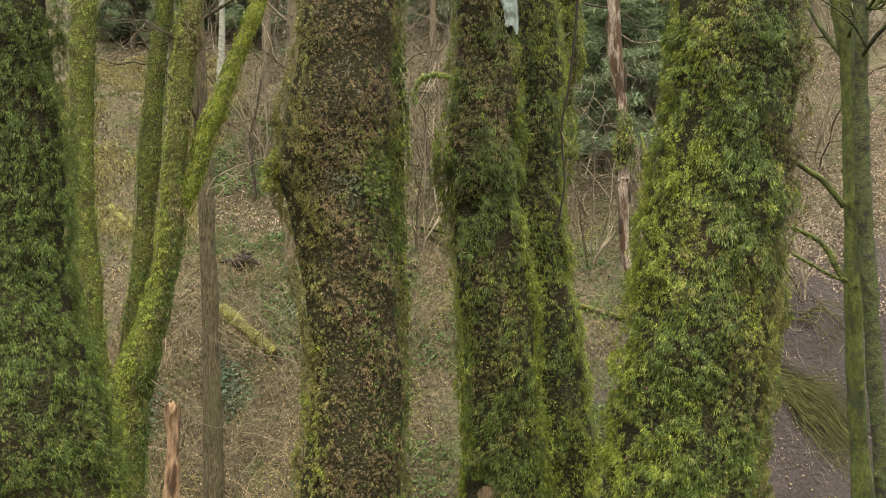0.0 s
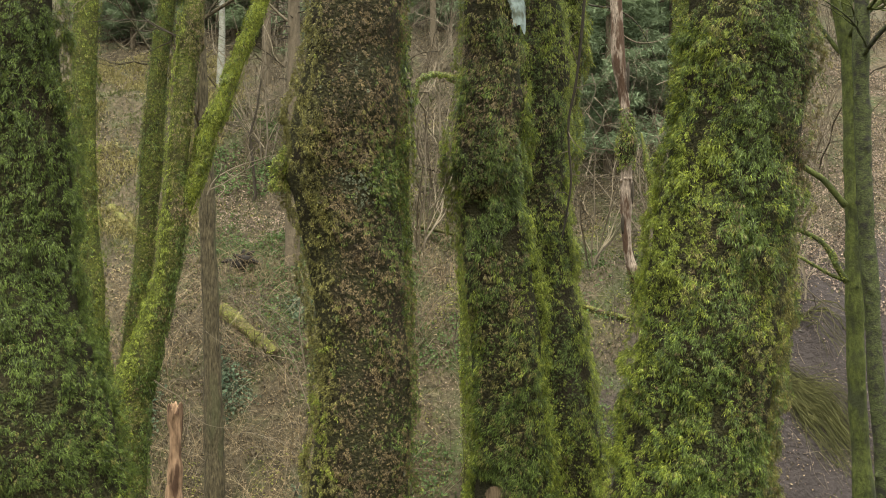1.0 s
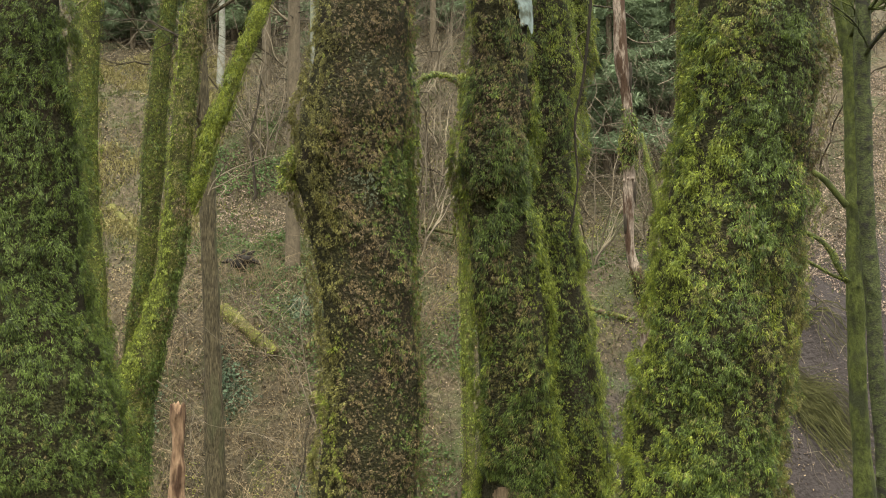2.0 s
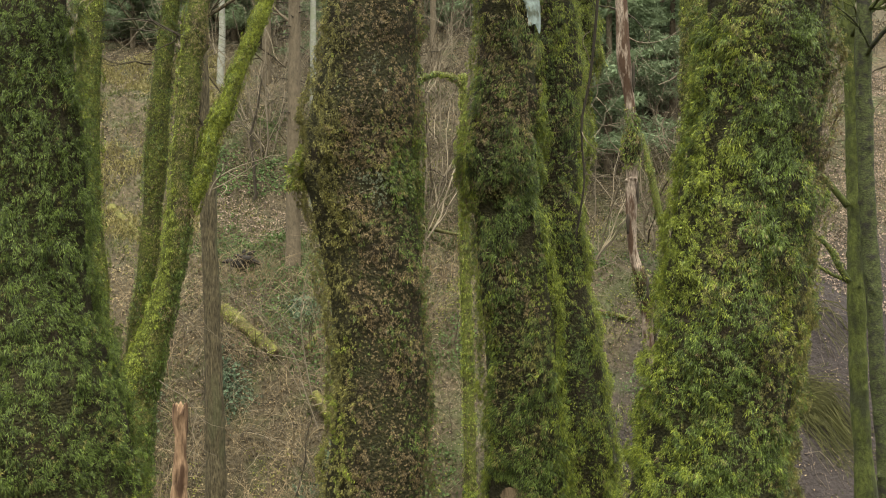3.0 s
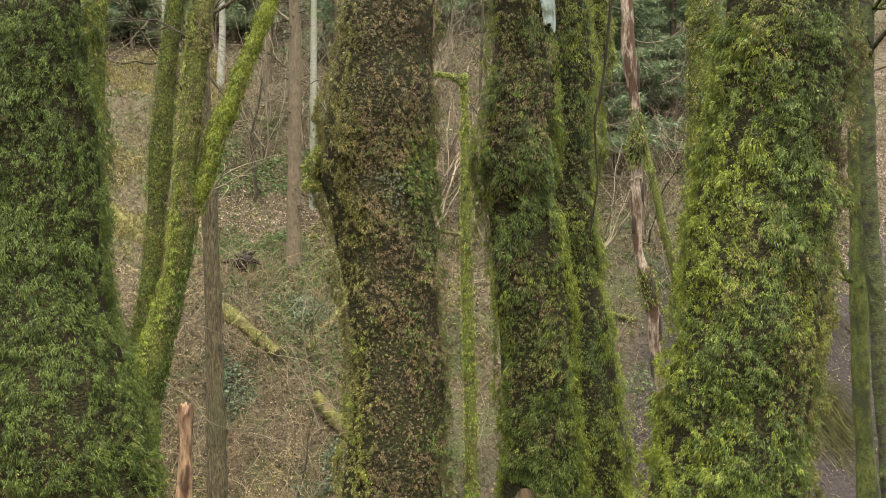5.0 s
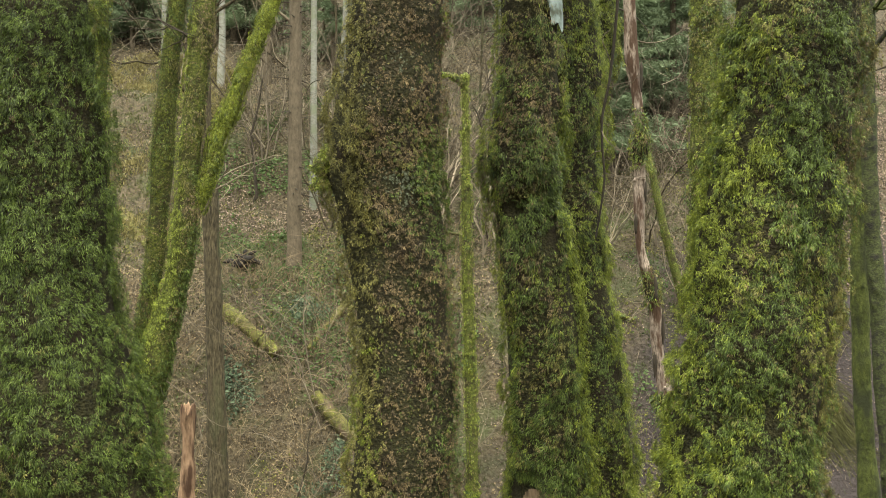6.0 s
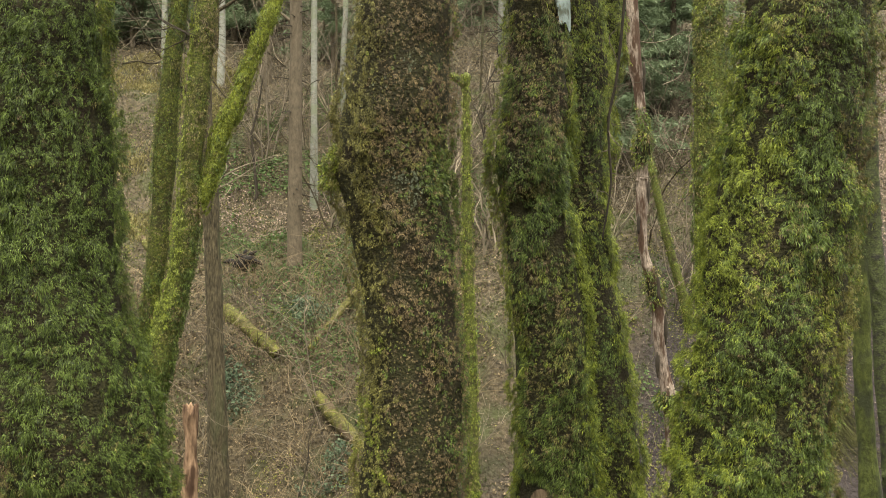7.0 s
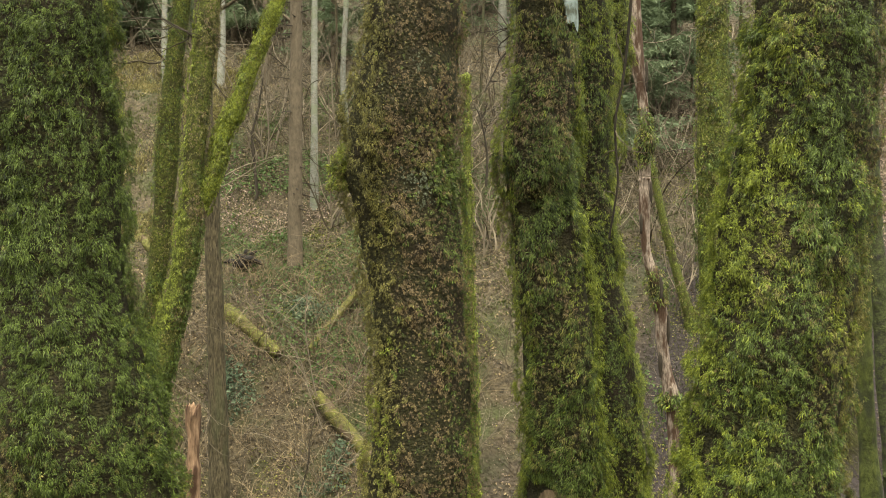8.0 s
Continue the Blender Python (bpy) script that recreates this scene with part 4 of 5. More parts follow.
x0, y0, z0, r0 = M_ARM[0]
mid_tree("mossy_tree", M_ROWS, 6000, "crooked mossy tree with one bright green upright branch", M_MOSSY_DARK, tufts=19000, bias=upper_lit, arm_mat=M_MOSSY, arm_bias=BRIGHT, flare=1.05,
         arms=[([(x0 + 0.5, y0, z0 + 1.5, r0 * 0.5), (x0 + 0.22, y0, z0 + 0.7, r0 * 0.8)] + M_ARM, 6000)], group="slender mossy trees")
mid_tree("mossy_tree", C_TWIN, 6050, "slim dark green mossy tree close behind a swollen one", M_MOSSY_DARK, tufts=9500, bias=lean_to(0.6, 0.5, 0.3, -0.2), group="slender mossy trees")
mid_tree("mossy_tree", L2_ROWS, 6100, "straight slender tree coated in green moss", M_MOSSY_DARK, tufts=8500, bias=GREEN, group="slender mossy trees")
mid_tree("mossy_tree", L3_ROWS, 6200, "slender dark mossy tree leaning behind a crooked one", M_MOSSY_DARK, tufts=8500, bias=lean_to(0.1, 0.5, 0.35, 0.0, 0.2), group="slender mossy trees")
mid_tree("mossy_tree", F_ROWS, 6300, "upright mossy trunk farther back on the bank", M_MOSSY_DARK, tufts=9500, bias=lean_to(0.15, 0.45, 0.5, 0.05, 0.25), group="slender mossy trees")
mid_tree("bare_tree", B_ROWS, 6400, "grey-brown rough-barked trunk rising from the gully", M_BARK, lump=0.05, ridge=0.035)
mid_tree("bare_tree", RTA_ROWS, 6500, "algae-green trunk with mossy low branches", M_ALGAE, lump=0.05, ridge=0.03, knots=12,
         arms=[(arm([
    (7.29, 17.2, 0.9),
    (7.1, 17.2, 1.2),
    (6.94, 17.2, 1.51),
    (6.71, 17.2, 1.71),
    (6.3, 17.2, 1.9),
], 0.075, 0.05), 500), (arm([
    (7.27, 17.2, 2.28),
    (7.1, 17.2, 2.48),
    (6.86, 17.2, 2.76),
    (6.61, 17.2, 2.92),
    (6.3, 17.2, 3.15),
], 0.065, 0.045), 0), (arm([
    (7.26, 17.2, 0.93),
    (7.02, 17.2, 1.02),
    (6.71, 17.2, 1.2),
    (6.3, 17.2, 1.43),
], 0.05, 0.04), 300), (arm([
    (7.45, 17.5, 4.95),
    (7.37, 17.5, 5.26),
    (7.29, 17.5, 5.67),
    (7.2, 17.5, 6.09),
    (7.14, 17.5, 6.71),
], 0.11, 0.08), 0)], bias=GREEN, tufts=0)
mid_tree("bare_tree", RTB_ROWS, 6600, "dark green knotty trunk beside another", M_ALGAE_DARK, lump=0.06, ridge=0.02, knots=60)
spruce = mid_tree("spruce_tree", SPRUCE_ROWS, 6700, "straight brown spruce trunk with dead stubs", M_SPRUCE, lump=0.03, top=18, crown_from=7)
stub_r = np.random.default_rng(6750)
for i in range(30):
    z = stub_r.uniform(2.5, 9.0)
    a = stub_r.uniform(0, 6.28)
    c = [np.interp(z, [q[2] for q in SPRUCE_ROWS[::-1]], [q[k] for q in SPRUCE_ROWS[::-1]]) for k in range(4)]
    ln = stub_r.uniform(0.06, 0.5)
    out = Soup()
    d = np.array((math.cos(a), math.sin(a), stub_r.uniform(-0.3, 0.2)))
    b0 = np.array(c[:3]) + d * c[3] * 0.8
    rods(out, [[b0, b0 + d * (0.1 + ln * 0.5), b0 + d * (0.1 + ln) + np.array((0, 0, -0.05 * ln))]], [np.array((0.022, 0.012, 0.006))], 5)
    part("stub", out.mesh("stub", [M_DARKTWIG]), spruce)
mass_fix = Matrix.Translation(spruce.location).inverted()
for ch in spruce.children:
    ch.matrix_parent_inverse = mass_fix
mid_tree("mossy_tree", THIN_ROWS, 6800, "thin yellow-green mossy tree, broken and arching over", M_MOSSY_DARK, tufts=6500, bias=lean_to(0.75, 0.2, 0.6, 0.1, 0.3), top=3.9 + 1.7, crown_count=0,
         length=0.04, width=0.013, arms=[(arm([
    (0.37, 22, 5.31),
    (0.21, 22, 5.46),
    (-0.12, 22, 5.53),
    (-0.42, 22, 5.48),
    (-0.6, 22, 5.31),
    (-0.69, 22, 5.02),
    (-0.6, 22, 4.86),
], 0.075, 0.05), 900)], arm_mat=M_MOSSY_DARK, arm_bias=OLIVE)
mid_tree("mossy_tree", LEAN_ROWS, 6900, "thin mossy trunk leaning over on the slope", M_MOSSY_DARK, tufts=1500, bias=OLIVE, top=4.6, crown_count=0, length=0.04, width=0.013)

# dead snag and broken stump
SNAG_TOP = [
    (1.704, 9.5, 3.992, 0.061),
    (1.726, 9.5, 3.427, 0.071),
    (1.766, 9.5, 3.144, 0.065),
    (1.797, 9.5, 2.862, 0.058),
    (1.814, 9.5, 2.636, 0.063),
    (1.808, 9.5, 2.297, 0.068),
    (1.805, 9.5, 2.014, 0.061),
    (1.805, 9.5, 1.732, 0.051),
    (1.828, 9.5, 1.449, 0.051),
]
SNAG_LOW = [
    (1.826, 9.5, 1.449, 0.051),
    (1.913, 9.5, 1.168, 0.068),
    (1.964, 9.5, 0.887, 0.072),
    (1.975, 9.5, 0.606, 0.072),
    (2.026, 9.5, 0.269, 0.077),
    (2.068, 9.5, 0.044, 0.085),
    (2.091, 9.5, -0.237, 0.065),
    (2.099, 9.5, -0.98, 0.063),
]
STUMP = [
    (-2.445, 8.6, 0.144, 0.082),
    (-2.445, 8.6, -0.029, 0.077),
    (-2.448, 8.6, -0.336, 0.074),
    (-2.455, 8.6, -0.592, 0.082),
    (-2.458, 8.6, -0.756, 0.095),
]
SNAG = [(x, y, z, w * 0.82) for x, y, z, w in SNAG_LOW[1:] + SNAG_TOP]
snag = mid_tree("dead_tree", SNAG, 7000, "dead barkless snag with splintered red-brown wood", M_DEAD, lump=0.12, top=5.2, crown_count=0, ridge=0.035)
snag_rows = np.array(sorted((tuple(r) for r in SNAG), key=lambda r: r[2]))


def on_snag(z):
    return [np.interp(z, snag_rows[:, 2], snag_rows[:, i]) for i in range(4)]


# cushions of moss, loose bark and bracket fungi on the dead stem
for i, (za, zb, fat, n) in enumerate(((2.30, 2.72, 1.12, 700), (0.93, 1.32, 1.1, 450), (-0.08, 0.1, 1.2, 350), (2.62, 2.95, 0.9, 260))):
    rows2 = [(*on_snag(z)[:3], on_snag(z)[3] * f) for z, f in zip(np.linspace(za, zb, 5), (0.6, fat, fat * 1.1, fat, 0.6))]
    cu = stem_part("moss_cushion", rows2, M_TRUNK, snag, 7020 + i, 20, 0.04, 0.15, 9)
    moss_part(cu, snag, 7030 + i, n, 5, 0.032, 0.0095, lean_to(0.2, 0.4, 0.4, 0.1), fluff=0.03)
for i, (z, a, ln) in enumerate(((2.06, -0.2, 0.22), (2.5, -0.3, 0.14), (1.75, 2.9, 0.2), (0.7, 0.2, 0.3), (0.35, 2.8, 0.26), (3.2, -0.4, 0.3), (1.1, -1.2, 0.25))):
    c = on_snag(z)
    rows2 = [(c[0] + c[3] * 1.05 * math.cos(a), c[1] - 0.05 + c[3] * math.sin(a), z + ln * f, 0.016 * k) for f, k in ((-0.5, 0.3), (-0.2, 1), (0.2, 1.1), (0.5, 0.4))]
    stem_part("bark_flake", rows2, M_DARKTWIG, snag, 7040 + i, 8, 0.03, 0.3, 20)
for i, (z, a) in enumerate(((2.18, 3.6), (2.2, 5.2), (2.2, 4.4), (0.13, 4.6))):
    c = on_snag(z)
    rows2 = [(c[0] + c[3] * k * math.cos(a), c[1] + c[3] * k * math.sin(a), z, q) for k, q in ((0.8, 0.012), (1.15, 0.02), (1.4, 0.008))]
    stem_part("bracket_fungus", rows2, M_DEAD, snag, 7060 + i, 12, 0.02, 0.2, 20, "pale bracket fungus")
for ch in snag.children:
    ch.matrix_parent_inverse = Matrix.Translation(snag.location).inverted()
rows = sorted(STUMP, key=lambda r: r[2])
sz = float(ground_z(rows[0][0], rows[0][1]))
stump = thing("tree_stump", (rows[0][0], rows[0][1], sz), "tall broken stump of reddish rotten wood", "stump")
srows = [(rows[0][0], rows[0][1], sz - 0.2, 0.15)] + rows
sst = Stem(srows, 7100, 0.2, 9.0, ridge=0.07)
ar, m = 72, 60
u, th = np.meshgrid(np.linspace(0, 1, m), np.arange(ar) * 2 * np.pi / ar, indexing="ij")
rim = 1 - 0.10 * (0.5 + 0.5 * np.sin(3 * th[0] + 1.0)) - 0.05 * np.abs(np.sin(7.3 * th[0])) - 0.03 * np.random.default_rng(3).uniform(size=ar)
u = u * rim[None]
outer, nn, _ = sst.at(u.ravel(), th.ravel())
inner, _, _ = sst.at(np.clip(rim - 0.03, 0, 1), th[0], -0.028)
floor_, _, _ = sst.at(np.full(ar, 0.72), th[0], -0.05)
v = np.vstack([outer, inner, floor_, floor_.mean(0)[None]])
i, j = np.meshgrid(np.arange(m + 1), np.arange(ar), indexing="ij")
i, j = i.ravel(), j.ravel()
k = (j + 1) % ar
q = np.stack([i * ar + j, i * ar + k, (i + 1) * ar + k, (i + 1) * ar + j], 1)
c = np.arange(ar)
t = np.stack([(m + 1) * ar + c, (m + 1) * ar + (c + 1) % ar, np.full(ar, (m + 2) * ar)], 1)
part("stump_wood", mesh_from("stump_wood", v, q, t, [M_ROT], None, True), stump)
for ch in stump.children:
    ch.matrix_parent_inverse = Matrix.Translation(stump.location).inverted()


chunk = thing("broken_log", (-2.0, 8.3, float(ground_z(-2.0, 8.3))), "broken piece of reddish rotten wood leaning by a stump", "log")
stem_part("log_wood", [(-2.36, 8.47, -0.745, 0.03), (-2.3, 8.46, -0.765, 0.055), (-2.2, 8.42, -0.88, 0.075), (-2.06, 8.34, -1.2, 0.085), (-1.95, 8.3, float(ground_z(-1.95, 8.3)), 0.09)],
          M_ROT, chunk, 7150, 28, 0.03, 0.25, 11.0, ridge=0.06)
for ch in chunk.children:
    ch.matrix_parent_inverse = Matrix.Translation(chunk.location).inverted()

# ---------------------------------------------------------------- fallen logs
def log(points, r0, r1, seed, label, tufts=1200, bias=None, cut=False):
    bias = bias or lean_to(0.2, 0.25, 0.65, 0.4, 0.1)
    ends = [float(ground_z(q[0], q[1])) for q in (points[0], points[-1])]
    n = len(points)
    pts = [(points[0][0] + (points[-1][0] - points[0][0]) * i / (n - 1), points[0][1] + (points[-1][1] - points[0][1]) * i / (n - 1),
            ends[0] + (ends[1] - ends[0]) * i / (n - 1) + r * 0.6, r) for i, (_, _, _, r) in enumerate(arm(points, r0, r1))]
    ob = thing("fallen_log", pts[0][:3], label, "log", "fallen logs")
    st = stem_part("log_wood", pts, M_LOG, ob, seed, 24, 0.05, 0.07)
    moss_part(st, ob, seed + 3, tufts, 6, 0.022, 0.012, bias, fluff=0.016, gap=-0.3)
    if cut:
        e = np.array(pts[0][:3])
        d = np.array(pts[0][:3]) - np.array(pts[1][:3])
        d /= np.linalg.norm(d)
        face = Stem([(*(e + d * a), r0 * k) for a, k in ((-0.05, 0.97), (0.004, 0.98), (0.012, 0.9), (0.006, 0.6), (0.0, 0.2))], seed + 7, 0.07)
        part("cut_end", face.soup(Soup(), 24, 0.01).mesh("cut_end", [M_CUT], True), ob, "dark sawn end of the log")
    for ch in ob.children:
        ch.matrix_parent_inverse = Matrix.Translation(ob.location).inverted()


log([
    (-5.89, 25.26, -0.41),
    (-5.4, 24.94, -0.68),
    (-4.83, 24.66, -1.05),
    (-4.31, 24.4, -1.39),
], 0.19, 0.15, 7200, "short mossy yellow-green log lying down the slope", 1300, lean_to(0.7, -0.2, 0.6, 0.1, 0.1), True)
log([
    (-3.27, 23.76, -2.22),
    (-2.66, 23.3, -2.84),
    (-1.93, 22.72, -3.54),
    (-1.23, 22.22, -4.15),
], 0.16, 0.22, 7300, "mossy log half hidden in dry stems")
log([
    (-2.05, 26.58, 0.65),
    (-2.55, 25.92, 0.13),
    (-3.08, 25.22, -0.43),
    (-3.56, 24.66, -1.04),
], 0.10, 0.10, 7400, "thin mossy log leaning on the slope", 900, lean_to(-0.2, 0.1, 0.5, 0.7, 0.0))
log([
    (-10.42, 29.8, 2.49),
    (-9.67, 28.94, 2.03),
    (-8.6, 27.68, 1.35),
    (-7.8, 26.86, 0.88),
], 0.14, 0.12, 7500, "yellowish mossy log on the slope")
log([
    (3.68, 25.66, -0.09),
    (4.16, 25.36, -0.33),
    (4.6, 25.26, -0.41),
    (5.07, 25.38, -0.3),
], 0.07, 0.06, 7600, "thin mossy branch lying on dark soil", 500, GREEN)


# ---------------------------------------------------------------- forest on the slope
def mass(ob):
    for ch in ob.children:
        ch.matrix_parent_inverse = Matrix.Translation(ob.location).inverted()
    return ob


def far_trunk(name, mat, radius, height, seed, label, stubs=26, group="far trunks", bend=0.05):
    """A straight forest trunk at the origin with short dead branches."""
    r = np.random.default_rng(seed)
    ob = thing(name, (0, 0, 0), label, "tree", group)
    rows = [(0, 0, -0.6, radius * 1.5), (0, 0, 0.1, radius * 1.2)] + \
        [(bend * r.normal(), bend * r.normal(), height * f, radius * (1 - 0.6 * f)) for f in (0.15, 0.35, 0.6, 0.8, 1.0)]
    st = stem_part("trunk", rows, mat, ob, seed, 14, 0.3, 0.05, 3.0)
    out, paths, radii = Soup(), [], []
    for _ in range(stubs):
        u = np.array([r.uniform(0.12, 1.0)])
        p, n, _ = st.at(u, r.uniform(0, 6.28, 1))
        grow(r, p[0], n[0] + np.array((0, 0, -0.15)), r.uniform(0.15, 1.6), 0.014, 1, paths, radii, -0.1, 0.3, (1, 4))
    rods(out, paths, radii, 3)
    tagged(part("dead_branches", out.mesh("dead_branches", [M_TWIG if mat is M_BEECH else M_DARKTWIG]), ob), kind="stuff")
    return ob


def conifer(name, seed, height, label):
    """A spruce with drooping needled boughs."""
    r = np.random.default_rng(seed)
    ob = thing(name, (0, 0, 0), label, "tree", "spruces with green boughs")
    st = stem_part("trunk", [(0, 0, -0.6, 0.16), (0, 0, 0.2, 0.13), (0.03, 0, height * 0.5, 0.08), (0, 0.03, height, 0.015)], M_SPRUCE, ob, seed, 10, 0.4, 0.04)
    out, paths, radii = Soup(), [], []
    sprays, norms = [], []
    for _ in range(110):
        f = r.uniform(0.05, 1.0)
        a = r.uniform(0, 6.28)
        ln = (1.05 - f) * height * 0.26 * r.uniform(0.7, 1.2) + 0.2
        d = np.array((math.cos(a), math.sin(a), -0.12))
        pts = [np.array((0, 0, height * f)) + d * ln * s + np.array((0, 0, 0.1 * ln * s * s - 0.15 * s)) for s in np.linspace(0, 1, 5)]
        paths.append(pts)
        radii.append(0.012)
        m = int(34 + ln * 120)
        s = r.uniform(0.12, 1, m)
        q = np.array(pts[0])[None] + d[None] * (ln * s)[:, None] + r.normal(size=(m, 3)) * np.array((0.09, 0.09, 0.05)) * (0.4 + ln * 0.5)
        q[:, 2] += 0.1 * ln * s * s - 0.15 * s - 0.05
        sprays.append(q)
        norms.append(np.tile(d * 0.25 + np.array((0, 0, 0.7)), (m, 1)))
    rods(out, paths, radii, 3)
    tagged(part("boughs", out.mesh("boughs", [M_DARKTWIG]), ob), kind="stuff")
    v, t = leaves(np.concatenate(sprays), np.concatenate(norms), seed + 1, 0.2, 0.02, 0.5, 0.055)
    tagged(part("needles", mesh_from("needles", v, None, t, [M_NEEDLE]), ob), kind="stuff")
    return ob


def bush(name, seed, mat, stems, height, radius, depth, label, group, spread=0.5, lift=0.1, kids=(2, 5), wild=0.5):
    """Bare stems fanning out of the ground."""
    r = np.random.default_rng(seed)
    ob = thing(name, (0, 0, 0), label, "shrub", group)
    out, paths, radii = Soup(), [], []
    for _ in range(stems):
        a = r.uniform(0, 6.28)
        s = r.uniform(0, spread)
        grow(r, (0.15 * math.cos(a), 0.15 * math.sin(a), -0.1), (s * math.cos(a), s * math.sin(a), 1), height * r.uniform(0.5, 1.15), radius, depth, paths, radii, lift, wild, kids)
    rods(out, paths, radii, 3)
    tagged(part("branchwork", out.mesh("branchwork", [mat]), ob), kind="stuff")
    return ob


def plant(ob, x, y, turn, size, sink=0.0):
    return pose(x, y, float(ground_z(x, y)) - sink, 0, 0, turn) @ Matrix.Scale(size, 4)


def spread(ob, places, seed, size=(0.8, 1.25)):
    """The thing itself at the first place, copies at the others."""
    r = np.random.default_rng(seed)
    for i, (x, y) in enumerate(places):
        k = r.uniform(*size)
        m = pose(x, y, float(ground_z(x, y)), 0, 0, r.uniform(0, 360))
        if i == 0:
            ob.matrix_basis = m
        else:
            c = copy_thing(ob, m)
            c.scale = (k, k, k * r.uniform(0.9, 1.1))


def some(count, xr, yr, seed, apart=0.8, avoid=()):
    """Places well apart from one another."""
    r = np.random.default_rng(seed)
    got = []
    for _ in range(count * 30):
        p = (r.uniform(*xr), r.uniform(*yr))
        if all((p[0] - q[0]) ** 2 + (p[1] - q[1]) ** 2 > apart ** 2 for q in list(got) + list(avoid)) and abs(p[0]) < 0.56 * p[1]:
            got.append(p)
        if len(got) == count:
            break
    return got


spread(far_trunk("beech_tree", M_BEECH, 0.13, 16, 8000, "pale grey smooth trunk on the slope", 16, "pale trunks"),
       [(-8.44, 36), (-4.2, 30.5), (-3.43, 33), (-10.52, 36)] + some(9, (-20, 24), (38, 60), 8001, 2.5), 8002)
spread(far_trunk("spruce_tree", M_SPRUCE, 0.15, 18, 8100, "thin brown spruce trunk in the forest", 40),
       some(34, (-26, 28), (36, 66), 8101, 1.7), 8102)
spread(far_trunk("young_tree", M_BARK, 0.06, 9, 8200, "thin bare young tree with fine twigs", 34, "young trees"),
       some(30, (-18, 22), (32, 55), 8201, 1.2), 8202)
spread(conifer("spruce_tree", 8300, 9.0, "dark green spruce with drooping boughs"),
       [(6.4, 33), (8.27, 36), (-13.68, 42), (-9.96, 42), (-4.41, 38), (5.85, 37), (8.09, 33.5), (5.45, 31.5), (-14.1, 40), (-12.39, 41), (-11.86, 44), (8.56, 41), (5.38, 40), (20.4, 50), (-0.4, 40.5), (1.7, 43.0), (-2.0, 44.0)] + [(-12.9, 39.5), (-11.6, 41.0), (-8.9, 40.5), (-7.3, 41.5), (-14.2, 42.0)] + some(9, (-26, 26), (46, 66), 8301, 3.0), 8302)
spread(bush("bare_shrub", 8400, M_TWIG, 7, 2.6, 0.016, 2, "leafless shrub with pale thin twigs", "bare shrubs"),
       some(40, (-10, 18), (29, 44), 8401, 0.9) + some(9, (6, 20), (30, 42), 8403, 0.9), 8402)
spread(bush("bare_shrub", 8450, M_TWIG, 4, 3.4, 0.024, 3, "tall leafless shrub with tangled twigs", "bare shrubs", 0.35, 0.2),
       some(30, (-15, 18), (31, 46), 8451, 1.0), 8452)
spread(bush("dry_stems", 8500, M_STRAW, 18, 1.5, 0.0065, 1, "tangle of straw-coloured dry bramble stems", "dry tangles", 1.0, -0.9, (2, 4), 0.7),
       some(64, (-8.5, -0.5), (20.6, 27), 8501, 0.45) + some(12, (-9, 3), (20.6, 31), 8503, 0.9), 8502)
spread(bush("bramble_canes", 8520, M_TWIG, 8, 2.6, 0.009, 1, "long arching pale bramble canes", "bramble canes", 0.9, -0.7, (2, 4), 0.45),
       some(22, (-7.0, -1.2), (21.6, 25.5), 8521, 0.7) + some(7, (-0.8, 4.5), (22.0, 26), 8523, 1.0), 8522)

spread(bush("hazel_shrub", 8550, M_TWIG, 5, 6.0, 0.032, 3, "tall leafless hazel with many fine pale twigs", "tall shrubs", 0.3, 0.15, (3, 6), 0.55), [(-0.64, 27.5), (-0.17, 31), (12.37, 31), (4.27, 27), (6.1, 28), (1.26, 28), (-6.0, 32), (-3.64, 33), (6.33, 26), (9.65, 25.5), (-3.42, 29)], 8552, (0.75, 1.1))

# a thin curved sapling, a root plate, sticks and a heap of mossy brushwood
sap = thing("sapling", [(-6.24, 30.5, 2.61), (-6.02, 30.5, 3.24), (-6.11, 30.5, 4.24), (-6.2, 30.5, 5.15), (-5.97, 30.5, 6.05), (-5.84, 30.5, 6.96)][0], "thin dark curved sapling on the slope", "tree")
out = Soup()
sp = [(-6.24, 30.5, 2.61), (-6.02, 30.5, 3.24), (-6.11, 30.5, 4.24), (-6.2, 30.5, 5.15), (-5.97, 30.5, 6.05), (-5.84, 30.5, 6.96)]
rods(out, [sp], [np.linspace(0.06, 0.025, len(sp))], 8)
part("stem", out.mesh("stem", [M_DARKTWIG], True), sap)
paths, radii, out = [], [], Soup()
r_ = np.random.default_rng(8600)
for q in sp[2:]:
    for _ in range(3):
        grow(r_, q, r_.normal(size=3) * 0.5 + np.array((0, 0, 0.8)), 1.2, 0.014, 2, paths, radii)
rods(out, paths, radii, 3)
tagged(part("twigwork", out.mesh("twigwork", [M_TWIG]), sap), kind="stuff")
mass(sap)
RX, RY = (-5.68, 26.96, 0.95)[0], (-5.68, 26.96, 0.95)[1]
RZ = float(ground_z(RX, RY)) + 0.2
root = thing("root_plate", (RX, RY, RZ), "small dark upturned stump lying on the slope", "stump")
stem_part("stump_wood", [(RX - 0.34, RY, RZ - 0.16, 0.10), (RX - 0.12, RY - 0.1, RZ - 0.03, 0.2), (RX + 0.08, RY - 0.1, RZ + 0.05, 0.2), (RX + 0.24, RY, RZ + 0.16, 0.09)], M_BLACKWOOD, root, 8650, 20, 0.04, 0.3, 9)
